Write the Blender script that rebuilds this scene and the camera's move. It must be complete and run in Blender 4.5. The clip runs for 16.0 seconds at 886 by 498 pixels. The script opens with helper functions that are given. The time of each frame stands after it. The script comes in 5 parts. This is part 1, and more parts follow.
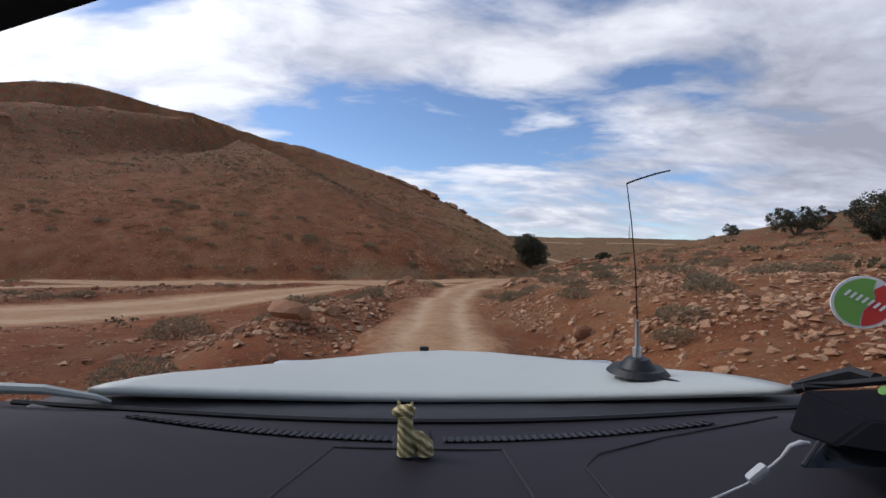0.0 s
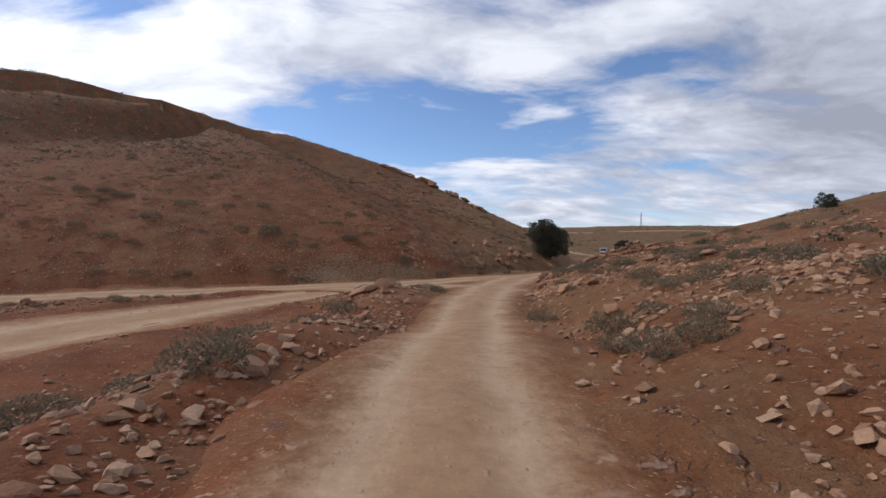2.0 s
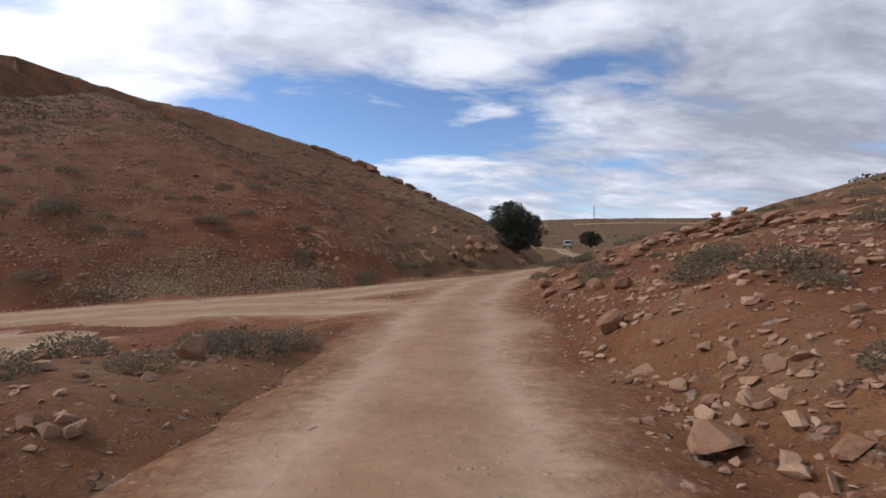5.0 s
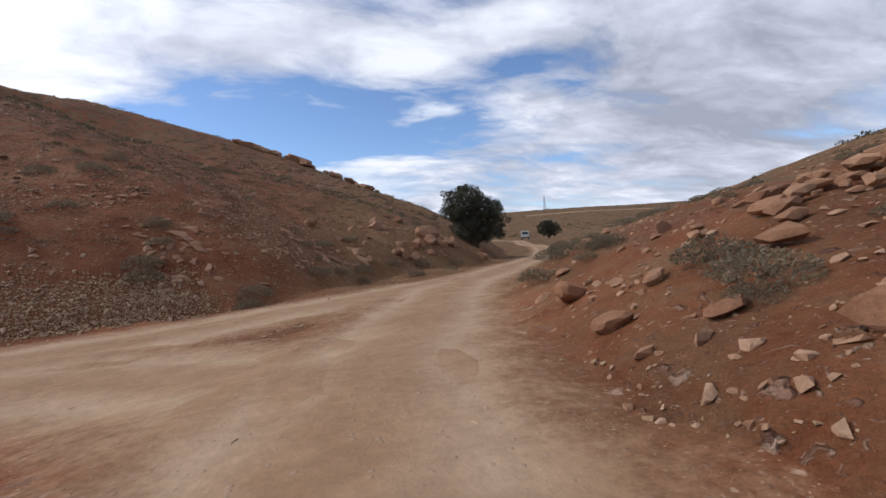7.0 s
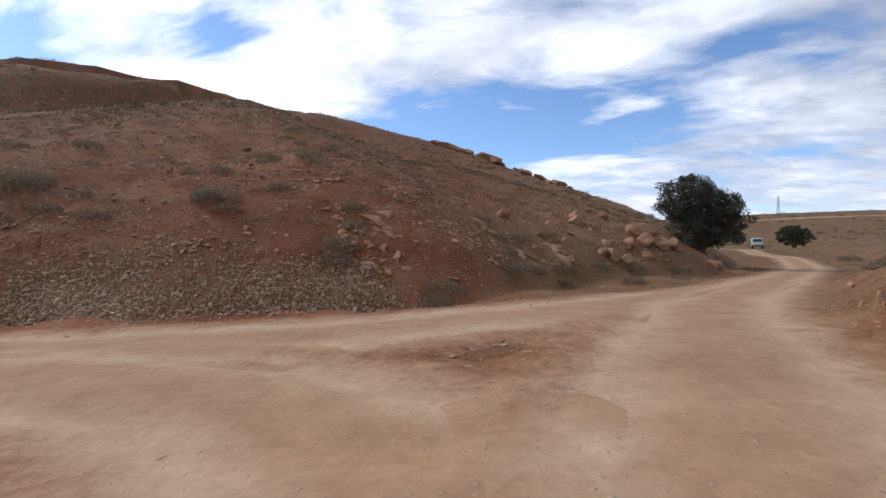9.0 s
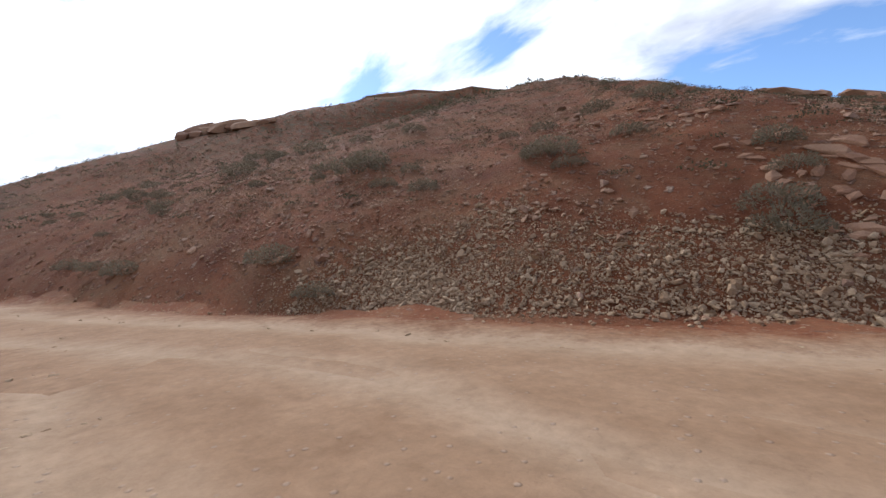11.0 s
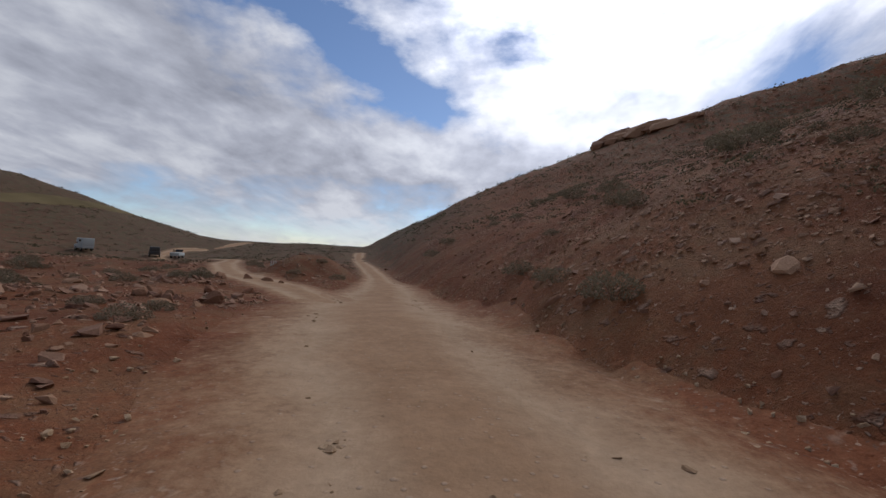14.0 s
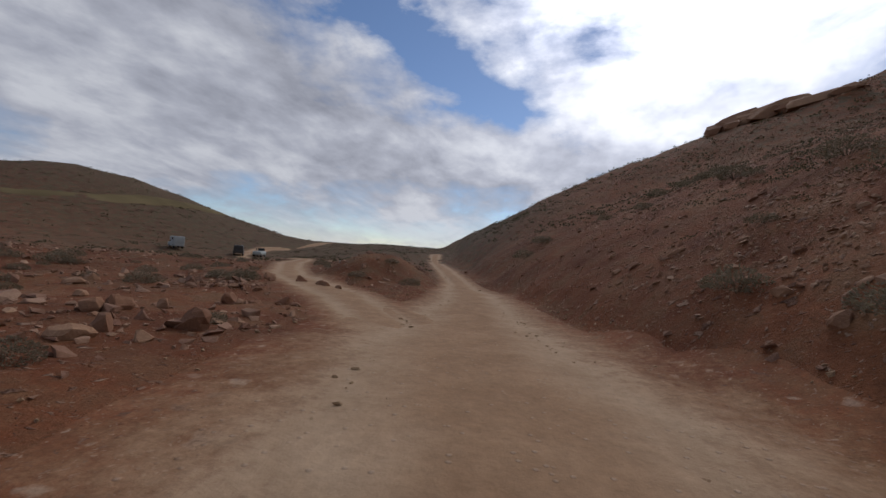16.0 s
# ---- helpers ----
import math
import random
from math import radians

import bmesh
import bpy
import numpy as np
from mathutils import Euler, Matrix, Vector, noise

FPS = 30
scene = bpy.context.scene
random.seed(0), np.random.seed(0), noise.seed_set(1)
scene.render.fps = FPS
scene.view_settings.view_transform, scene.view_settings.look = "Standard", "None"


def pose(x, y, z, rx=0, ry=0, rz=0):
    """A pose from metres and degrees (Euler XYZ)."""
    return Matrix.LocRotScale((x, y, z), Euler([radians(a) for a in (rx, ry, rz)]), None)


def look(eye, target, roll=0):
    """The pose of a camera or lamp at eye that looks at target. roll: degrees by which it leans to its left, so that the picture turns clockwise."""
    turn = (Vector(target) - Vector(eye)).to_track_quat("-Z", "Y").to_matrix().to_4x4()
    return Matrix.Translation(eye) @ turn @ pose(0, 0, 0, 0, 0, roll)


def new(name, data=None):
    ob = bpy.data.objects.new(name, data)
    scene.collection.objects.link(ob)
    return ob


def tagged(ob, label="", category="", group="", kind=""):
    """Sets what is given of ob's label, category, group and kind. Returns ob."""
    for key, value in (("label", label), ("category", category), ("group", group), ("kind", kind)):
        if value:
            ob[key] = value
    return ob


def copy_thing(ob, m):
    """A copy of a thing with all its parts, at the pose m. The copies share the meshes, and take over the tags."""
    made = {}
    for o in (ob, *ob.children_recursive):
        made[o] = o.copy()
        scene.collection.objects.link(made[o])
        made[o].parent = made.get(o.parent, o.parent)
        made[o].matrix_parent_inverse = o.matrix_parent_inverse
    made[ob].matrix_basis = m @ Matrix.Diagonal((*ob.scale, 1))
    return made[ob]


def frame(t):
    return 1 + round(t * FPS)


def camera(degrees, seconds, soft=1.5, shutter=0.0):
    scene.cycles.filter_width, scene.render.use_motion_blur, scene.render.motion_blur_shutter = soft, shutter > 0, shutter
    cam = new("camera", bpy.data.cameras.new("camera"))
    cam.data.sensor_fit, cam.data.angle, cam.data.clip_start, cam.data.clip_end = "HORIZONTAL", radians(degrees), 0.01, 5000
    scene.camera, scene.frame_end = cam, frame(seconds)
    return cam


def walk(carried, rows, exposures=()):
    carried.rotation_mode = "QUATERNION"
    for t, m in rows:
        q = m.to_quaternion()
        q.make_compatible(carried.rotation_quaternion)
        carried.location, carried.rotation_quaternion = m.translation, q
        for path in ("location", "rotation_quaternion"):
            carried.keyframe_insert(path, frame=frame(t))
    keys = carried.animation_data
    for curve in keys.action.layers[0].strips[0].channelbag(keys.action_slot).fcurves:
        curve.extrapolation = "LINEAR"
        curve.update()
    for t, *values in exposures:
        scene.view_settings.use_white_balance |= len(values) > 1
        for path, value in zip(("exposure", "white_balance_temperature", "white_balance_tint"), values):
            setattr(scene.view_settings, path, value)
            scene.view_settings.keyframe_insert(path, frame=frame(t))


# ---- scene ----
# ------------------------------------------------------------ camera and its way
cam = camera(91.21, 16.0, soft=1.5)
PATH = [
    (0.0, 0.000, -0.000, 1.550, 0.00, 0.13, -2.55),
    (0.5, -0.070, 3.630, 1.391, 0.60, -0.88, -1.28),
    (1.0, -0.107, 7.326, 1.263, 1.01, -0.68, -0.87),
    (1.5, -0.059, 11.064, 1.064, 0.67, -1.08, -1.22),
    (2.0, 0.045, 14.443, 0.910, 0.16, -0.45, -0.75),
    (2.5, 0.169, 17.779, 0.803, -1.11, -1.37, -0.04),
    (3.0, 0.427, 21.146, 0.642, -1.74, -0.97, 0.13),
    (3.5, 0.749, 24.232, 0.454, -2.42, -0.99, -0.62),
    (4.0, 0.943, 27.372, 0.356, -3.17, -0.74, -0.30),
    (4.5, 1.236, 30.233, 0.239, -4.84, -0.40, -0.33),
    (5.0, 1.740, 32.867, 0.111, -6.51, -0.77, 0.03),
    (5.2, 1.958, 33.782, 0.073, -7.61, -1.08, 0.09),
    (7.3, 3.731, 43.757, -0.471, -13.05, -1.02, 3.52),
    (7.5, 3.726, 44.226, -0.497, -11.19, -0.74, 3.13),
    (8.0, 3.568, 45.252, -0.511, -5.13, 0.22, 3.23),
    (8.5, 3.308, 46.200, -0.543, 2.77, 1.11, 4.37),
    (8.7, 3.152, 46.603, -0.598, 5.94, 0.60, 2.76),
    (10.8, -2.141, 51.363, -1.300, 41.96, -1.11, 0.86),
    (11.0, -2.844, 51.591, -1.317, 45.93, -0.68, 1.82),
    (11.5, -4.595, 52.089, -1.310, 57.78, 1.89, 0.86),
    (12.0, -6.570, 52.166, -1.321, 69.47, 2.37, 0.94),
    (12.5, -8.743, 51.937, -1.367, 79.74, 1.62, -1.05),
    (13.0, -10.624, 51.808, -1.290, 86.05, 1.37, -1.88),
    (13.5, -12.437, 51.566, -1.325, 89.94, 1.03, -2.31),
    (14.0, -14.443, 51.250, -1.398, 93.55, 0.72, -3.31),
    (14.5, -16.213, 50.861, -1.435, 96.66, 0.47, -3.55),
    (15.0, -17.738, 50.364, -1.476, 99.53, 0.44, -3.80),
    (15.5, -19.383, 49.934, -1.558, 101.59, 0.48, -3.87),
    (16.0, -21.084, 49.400, -1.636, 103.43, 0.43, -4.09),
]
EXPOSURES = [(0.0, .22, 5970, 13), (5.0, .25, 5920, 13), (8.0, .4, 5880, 12), (10.8, .65, 5750, 11), (11.5, .55, 5750, 11), (12.5, -.05, 5850, 12), (14.0, -.42, 5950, 13), (16.0, -.5, 6000, 13)]
walk(cam, [(t, pose(x, y, z, 90 + p, r, w)) for t, x, y, z, w, p, r in PATH], EXPOSURES)

# ------------------------------------------------------------ sky and sun
SUN_HEADING, SUN_HEIGHT = 73.0, 39.0
SUN_DIR = Vector((-math.sin(radians(SUN_HEADING)) * math.cos(radians(SUN_HEIGHT)),
                  math.cos(radians(SUN_HEADING)) * math.cos(radians(SUN_HEIGHT)), math.sin(radians(SUN_HEIGHT))))


def node(tree, kind, op=None, **inputs):
    """A node with its inputs set to values or linked from sockets; names use _ for spaces."""
    n = tree.nodes.new("ShaderNode" + kind)
    if op:
        n.operation = op
    for k, v in inputs.items():
        key = int(k[1:]) if k[0] == "i" and k[1:].isdigit() else k.replace("_", " ")
        if isinstance(v, bpy.types.NodeSocket):
            tree.links.new(v, n.inputs[key])
        else:
            n.inputs[key].default_value = v
    return n


def mathn(tree, op, a, b=0.0, clamp=False):
    n = node(tree, "Math", op, i0=a, i1=b)
    n.use_clamp = clamp
    return n.outputs[0]


def ramp(tree, value, stops):
    n = node(tree, "ValToRGB", None, Fac=value)
    el = n.color_ramp.elements
    while len(el) < len(stops):
        el.new(0.5)
    for e, (p, c) in zip(el, stops):
        e.position = p
        e.color = c if len(c) == 4 else (*c, 1)
    return n.outputs[0]


def mix(tree, fac, a, b, blend="MIX"):
    n = tree.nodes.new("ShaderNodeMix")
    n.data_type, n.blend_type = "RGBA", blend
    for key, v in ((0, fac), (6, a), (7, b)):
        if isinstance(v, bpy.types.NodeSocket):
            tree.links.new(v, n.inputs[key])
        else:
            n.inputs[key].default_value = v if key == 0 or len(v) == 4 else (*v, 1)
    return n.outputs[2]


world = bpy.data.worlds.new("world")
scene.world = world
world.use_nodes = True
wt = world.node_tree
bg = wt.nodes["Background"]
sky = node(wt, "TexSky")
sky.sky_type, sky.sun_disc = "NISHITA", False
sky.sun_elevation, sky.sun_rotation = radians(SUN_HEIGHT), radians(-SUN_HEADING)
sky.altitude, sky.dust_density, sky.ozone_density = 1500.0, 0.6, 2.0
geo = node(wt, "TexCoord").outputs["Generated"]
sep = node(wt, "SeparateXYZ", None, Vector=geo)
up = mathn(wt, "ADD", mathn(wt, "MAXIMUM", sep.outputs[2], 0.0), 0.24)
flat = node(wt, "CombineXYZ", None, X=mathn(wt, "DIVIDE", sep.outputs[0], up), Y=mathn(wt, "DIVIDE", sep.outputs[1], up), Z=0.0).outputs[0]
# broken sheets of cloud, drawn out across the valley
drawn = node(wt, "Mapping", None, Vector=flat, Rotation=(0, 0, radians(24)), Scale=(0.85, 1.5, 1), Location=(0.9, 1.35, 0)).outputs[0]
curl = node(wt, "TexNoise", None, Vector=drawn, Scale=1.1, Detail=3.0, Roughness=0.5).outputs["Color"]
drawn = node(wt, "VectorMath", "ADD", i0=drawn, i1=node(wt, "VectorMath", "SCALE", i0=curl, Scale=0.5).outputs[0]).outputs[0]
streaks = node(wt, "TexNoise", None, Vector=drawn, Scale=2.0, Detail=10.0, Roughness=0.57, Distortion=0.15).outputs[0]
sunward = node(wt, "VectorMath", "DOT_PRODUCT", i0=geo, i1=tuple(SUN_DIR)).outputs["Value"]
# bearing (degrees left of the valley's line) and height over the horizon
bearing = mathn(wt, "MULTIPLY", mathn(wt, "ARCTAN2", mathn(wt, "MULTIPLY", sep.outputs[0], -1.0), sep.outputs[1]), 57.2958)
rise = mathn(wt, "MULTIPLY", mathn(wt, "ARCSINE", sep.outputs[2]), 57.2958)
# drawn-out sheets ahead, heaped puffs towards the sun
dome = node(wt, "VectorMath", "MULTIPLY", i0=geo, i1=(1.0, 1.0, 2.2)).outputs[0]
puffs = node(wt, "TexNoise", None, Vector=dome, Scale=4.2, Detail=10.0, Roughness=0.56, Distortion=0.1).outputs[0]
heaped = ramp(wt, mathn(wt, "DIVIDE", bearing, 180.0), [(0.28, (0, 0, 0)), (0.42, (1, 1, 1))])
fine = mix(wt, heaped, streaks, puffs)
sway = mathn(wt, "MULTIPLY", mathn(wt, "ADD", node(wt, "TexNoise", None, Vector=drawn, Scale=1.3, Detail=4.0, Roughness=0.6).outputs[0], -0.5), 9.0)


def bank(middle, up_at, wide, tall, weight, tilt=0.0):
    """A soft-edged cloud bank (or, below 0, a gap) at a bearing and height, in degrees; tilt is its rise per degree of bearing."""
    da = mathn(wt, "ADD", bearing, -middle)
    de = mathn(wt, "ADD", mathn(wt, "ADD", rise, -up_at), mathn(wt, "ADD", mathn(wt, "MULTIPLY", sway, 0.35), mathn(wt, "MULTIPLY", da, -tilt)))
    da = mathn(wt, "POWER", mathn(wt, "ABSOLUTE", mathn(wt, "DIVIDE", mathn(wt, "ADD", da, sway), wide)), 2.0)
    de = mathn(wt, "POWER", mathn(wt, "ABSOLUTE", mathn(wt, "DIVIDE", de, tall)), 2.0)
    return mathn(wt, "MULTIPLY", mathn(wt, "EXPONENT", mathn(wt, "MULTIPLY", mathn(wt, "ADD", da, de), -1.0)), weight)


def banks(rows):
    total = 0.0
    for row in rows:
        total = mathn(wt, "ADD", total, bank(*row))
    return total


guide = banks([(36, 18.5, 9, 2.6, 0.9, -.25), (18, 22.5, 14, 3.6, 1.1, -.2), (-6, 25, 15, 4.0, 1.1), (-26, 25, 10, 3.2, 0.9), (-47, 18, 15, 11, 1.9), (-28, 16.6, 6.5, 2.0, 1.0, .35),
               (-41, 11.8, 8, 1.4, 0.7, .1), (-19, 11.5, 7, 2.6, 0.7), (-14, 4.5, 10, 1.8, 0.6), (-46, 6, 11, 5, 1.0), (47, 20, 5, 4, 0.8), (50, 26, 8, 4, 0.5), (76, 26, 17, 15, 1.3),
               (100, 10.5, 26, 4.6, 1.5), (136, 18, 18, 11, 1.6), (118, 15, 10, 5, 1.0), (108, 33, 16, 4, 0.7), (20, 34, 60, 4, 0.35),
               (1, 15, 15, 4.6, -1.3), (14, 13.5, 8, 4.0, -0.9), (-24.5, 21.3, 4.5, 1.2, -1.1), (-30, 9.4, 5, 1.1, -0.8), (37, 23.5, 5, 2.4, -0.8), (102, 22, 9, 2.6, -2.0, .42), (114, 28, 7, 3.0, -1.6),
               (55, 18.5, 5, 4, -0.8), (128, 8, 4, 2.6, -0.9), (108, 2, 16, 1.8, -0.8)])
cover = mathn(wt, "ADD", mathn(wt, "ADD", mathn(wt, "MULTIPLY", fine, 0.85), 0.085), mathn(wt, "MULTIPLY", guide, 0.125))
cover = mathn(wt, "ADD", cover, mathn(wt, "MULTIPLY", mathn(wt, "MAXIMUM", sunward, 0.0), 0.03))
mask = ramp(wt, cover, [(0.44, (0, 0, 0)), (0.52, (0.6, 0.6, 0.6)), (0.62, (1, 1, 1))])
low = ramp(wt, sep.outputs[2], [(0.0, (0.75, 0.75, 0.75)), (0.08, (1, 1, 1))])
mask = mathn(wt, "MULTIPLY", mask, low)
relief = mathn(wt, "ADD", mathn(wt, "MULTIPLY", fine, 0.7), mathn(wt, "MULTIPLY", node(wt, "TexNoise", None, Vector=drawn, Scale=5.0, Detail=6.0, Roughness=0.55).outputs[0], 0.3))
# thick banks are grey underneath
thick = banks([(-48, 17, 14, 12, 1.3), (138, 20, 16, 12, 0.5), (-24, 9, 10, 4, 0.8), (100, 15, 20, 2.0, 0.3), (-14, 4, 12, 2.5, 0.5)])
relief = mathn(wt, "ADD", relief, mathn(wt, "MULTIPLY", thick, -0.12))
shade = ramp(wt, relief, [(0.32, (0.44, 0.45, 0.50)), (0.48, (0.74, 0.75, 0.80)), (0.60, (1.05, 1.05, 1.05))])
glow = mathn(wt, "POWER", mathn(wt, "MAXIMUM", sunward, 0.0), 25.0)
halo = mathn(wt, "POWER", mathn(wt, "MAXIMUM", sunward, 0.0), 6.0)
lum = mathn(wt, "ADD", mathn(wt, "ADD", 6.4, mathn(wt, "MULTIPLY", halo, 6.0)), mathn(wt, "MULTIPLY", glow, 30.0))
cloud = node(wt, "VectorMath", "SCALE", i0=shade, Scale=lum).outputs[0]
wt.links.new(mix(wt, mask, sky.outputs[0], cloud), bg.inputs[0])
bg.inputs[1].default_value = 0.115

sun = new("sun", bpy.data.lights.new("sun", "SUN"))
sun.data.energy, sun.data.angle, sun.data.color = 1.2, radians(11.0), (1.0, 0.93, 0.83)
sun.matrix_world = look(SUN_DIR * 100, (0, 0, 0))


# ------------------------------------------------------------ materials
def material(name, base, rough=0.9, metal=0.0, build=None, bump=None, spec=0.3):
    m = bpy.data.materials.new(name)
    m.use_nodes = True
    t = m.node_tree
    b = t.nodes["Principled BSDF"]
    b.inputs["Base Color"].default_value = (*base, 1)
    b.inputs["Roughness"].default_value = rough
    b.inputs["Metallic"].default_value = metal
    b.inputs["Specular IOR Level"].default_value = spec
    if build:
        build(t, b)
    return m


def bumped(t, b, height_socket, strength, distance):
    n = node(t, "Bump", None, Strength=strength, Distance=distance, Height=height_socket)
    t.links.new(n.outputs[0], b.inputs["Normal"])


def earth_colour(t):
    """Colour and relief of the stony red soil."""
    p = node(t, "NewGeometry").outputs["Position"]
    wide = node(t, "TexNoise", None, Vector=p, Scale=0.045, Detail=5.0, Roughness=0.65).outputs[0]
    mid = node(t, "TexNoise", None, Vector=p, Scale=0.4, Detail=7.0, Roughness=0.7).outputs[0]
    grain = node(t, "TexNoise", None, Vector=p, Scale=6.0, Detail=6.0, Roughness=0.75).outputs[0]
    red = ramp(t, mid, [(0.32, (0.115, 0.037, 0.015)), (0.5, (0.196, 0.068, 0.028)), (0.70, (0.285, 0.125, 0.058))])
    tan = ramp(t, mid, [(0.32, (0.130, 0.060, 0.024)), (0.55, (0.220, 0.112, 0.049)), (0.72, (0.310, 0.190, 0.095))])
    sepp = node(t, "SeparateXYZ", None, Vector=p)
    east = mathn(t, "MULTIPLY", mathn(t, "ADD", sepp.outputs[0], -5.0), 0.022, True)
    sandy = mathn(t, "MINIMUM", mathn(t, "MULTIPLY", mathn(t, "ADD", sepp.outputs[0], 5.0), 0.026, True), mathn(t, "ADD", mathn(t, "MULTIPLY", mathn(t, "MULTIPLY", mathn(t, "ADD", sepp.outputs[1], -57.0), 0.1, True), 0.22), 0.12))
    col = mix(t, ramp(t, mathn(t, "ADD", wide, sandy), [(0.53, (0, 0, 0)), (0.76, (1, 1, 1))]), red, tan)
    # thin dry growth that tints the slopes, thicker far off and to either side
    north = mathn(t, "MULTIPLY", mathn(t, "ADD", sepp.outputs[1], -165.0), 0.012, True)
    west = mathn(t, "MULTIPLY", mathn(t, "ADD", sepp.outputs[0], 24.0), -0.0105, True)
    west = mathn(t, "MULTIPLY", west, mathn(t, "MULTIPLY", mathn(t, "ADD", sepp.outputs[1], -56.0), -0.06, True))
    crown = mathn(t, "MULTIPLY", mathn(t, "ADD", sepp.outputs[2], -4.0), 0.05, True)
    # western ground: brown-olive of its own, with distance haze put into the dulled colour
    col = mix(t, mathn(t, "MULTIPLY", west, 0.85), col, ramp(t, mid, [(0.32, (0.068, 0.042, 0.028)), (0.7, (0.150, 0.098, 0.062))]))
    dry = mathn(t, "ADD", mathn(t, "MAXIMUM", mathn(t, "MAXIMUM", east, north), mathn(t, "MAXIMUM", west, mathn(t, "MULTIPLY", crown, 0.75))), 0.28)
    tuft = ramp(t, node(t, "TexNoise", None, Vector=p, Scale=0.8, Detail=6.0, Roughness=0.75).outputs[0], [(0.46, (0, 0, 0)), (0.58, (1, 1, 1))])
    col = mix(t, mathn(t, "MULTIPLY", tuft, mathn(t, "MULTIPLY", dry, 1.0), True), col, (0.100, 0.080, 0.043))
    # stones of two sizes set in the soil
    relief = mathn(t, "MULTIPLY", grain, 0.5)
    warp = node(t, "VectorMath", "ADD", i0=p, i1=node(t, "VectorMath", "SCALE", i0=node(t, "TexNoise", None, Vector=p, Scale=3.5, Detail=3.0).outputs["Color"], Scale=0.55).outputs[0]).outputs[0]
    for scale, share in ((2.2, 0.62), (6.0, 0.45), (15.0, 0.35)):
        cells = node(t, "TexVoronoi", None, Vector=warp, Scale=scale)
        tone = node(t, "SeparateColor", None, Color=cells.outputs["Color"])
        pm = mathn(t, "MULTIPLY", ramp(t, cells.outputs["Distance"], [(0.16, (1, 1, 1)), (0.30, (0, 0, 0))]), ramp(t, tone.outputs[0], [(share, (0, 0, 0)), (share + 0.03, (1, 1, 1))]))
        stone = ramp(t, tone.outputs[1], [(0.0, (0.12, 0.058, 0.036)), (0.6, (0.26, 0.145, 0.09)), (1.0, (0.36, 0.24, 0.16))])
        col = mix(t, pm, col, stone)
        relief = mathn(t, "ADD", relief, mathn(t, "MULTIPLY", pm, 2.0 / scale))
    col = mix(t, 0.45, col, ramp(t, grain, [(0.25, (0.22, 0.22, 0.22)), (0.75, (0.8, 0.8, 0.8))]), "OVERLAY")
    grit = node(t, "TexNoise", None, Vector=p, Scale=28.0, Detail=4.0, Roughness=0.8).outputs[0]
    col = mix(t, 0.5, col, ramp(t, grit, [(0.3, (0.25, 0.25, 0.25)), (0.7, (0.76, 0.76, 0.76))]), "OVERLAY")
    relief = mathn(t, "ADD", relief, mathn(t, "MULTIPLY", grit, 0.25))
    return col, mathn(t, "ADD", relief, mathn(t, "MULTIPLY", mid, 1.6)), p, mid, grain


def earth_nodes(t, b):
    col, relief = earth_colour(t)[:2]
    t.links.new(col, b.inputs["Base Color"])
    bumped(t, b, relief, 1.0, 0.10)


def track_nodes(t, b):
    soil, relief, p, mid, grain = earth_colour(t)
    uv = node(t, "UVMap").outputs[0]
    u = node(t, "SeparateXYZ", None, Vector=uv).outputs[0]
    wav = node(t, "TexNoise", None, Vector=p, Scale=0.45, Detail=5.0, Roughness=0.6).outputs[0]
    u = mathn(t, "ADD", u, mathn(t, "MULTIPLY", mathn(t, "ADD", wav, -0.5), 0.22))
    off = mathn(t, "ABSOLUTE", mathn(t, "ADD", u, -0.5))
    worn = ramp(t, mathn(t, "ABSOLUTE", mathn(t, "ADD", off, -0.21)), [(0.0, (1, 1, 1)), (0.13, (0, 0, 0))])
    mid2 = node(t, "TexNoise", None, Vector=p, Scale=1.1, Detail=7.0, Roughness=0.7).outputs[0]
    base = ramp(t, mid2, [(0.3, (0.260, 0.150, 0.079)), (0.7, (0.37, 0.228, 0.128))])
    dust = ramp(t, mid2, [(0.3, (0.37, 0.248, 0.147)), (0.7, (0.47, 0.33, 0.207))])
    col = mix(t, mathn(t, "MULTIPLY", worn, 0.8), base, dust)
    cells = node(t, "TexVoronoi", None, Vector=p, Scale=9.0)
    peb = mathn(t, "MULTIPLY", ramp(t, cells.outputs["Distance"], [(0.14, (1, 1, 1)), (0.28, (0, 0, 0))]),
                ramp(t, node(t, "SeparateColor", None, Color=cells.outputs["Color"]).outputs[0], [(0.66, (0, 0, 0)), (0.70, (1, 1, 1))]))
    col = mix(t, mathn(t, "MULTIPLY", peb, 0.7), col, (0.36, 0.255, 0.175))
    col = mix(t, 0.35, col, ramp(t, grain, [(0.25, (0.25, 0.25, 0.25)), (0.75, (0.78, 0.78, 0.78))]), "OVERLAY")
    # the verge gives way to open ground
    inside = node(t, "SeparateXYZ", None, Vector=uv).outputs[1]
    verge = ramp(t, mathn(t, "ADD", inside, mathn(t, "ADD", mathn(t, "MULTIPLY", mathn(t, "ADD", grain, -0.5), 0.5), mathn(t, "MULTIPLY", mathn(t, "ADD", mid2, -0.5), 0.6))), [(0.06, (1, 1, 1)), (0.48, (0, 0, 0))])
    col = mix(t, verge, col, soil)
    t.links.new(col, b.inputs["Base Color"])
    fine = mathn(t, "ADD", mathn(t, "ADD", mathn(t, "MULTIPLY", grain, 0.4), mathn(t, "MULTIPLY", peb, 0.25)), mid2)
    bumped(t, b, fine, 0.8, 0.05)


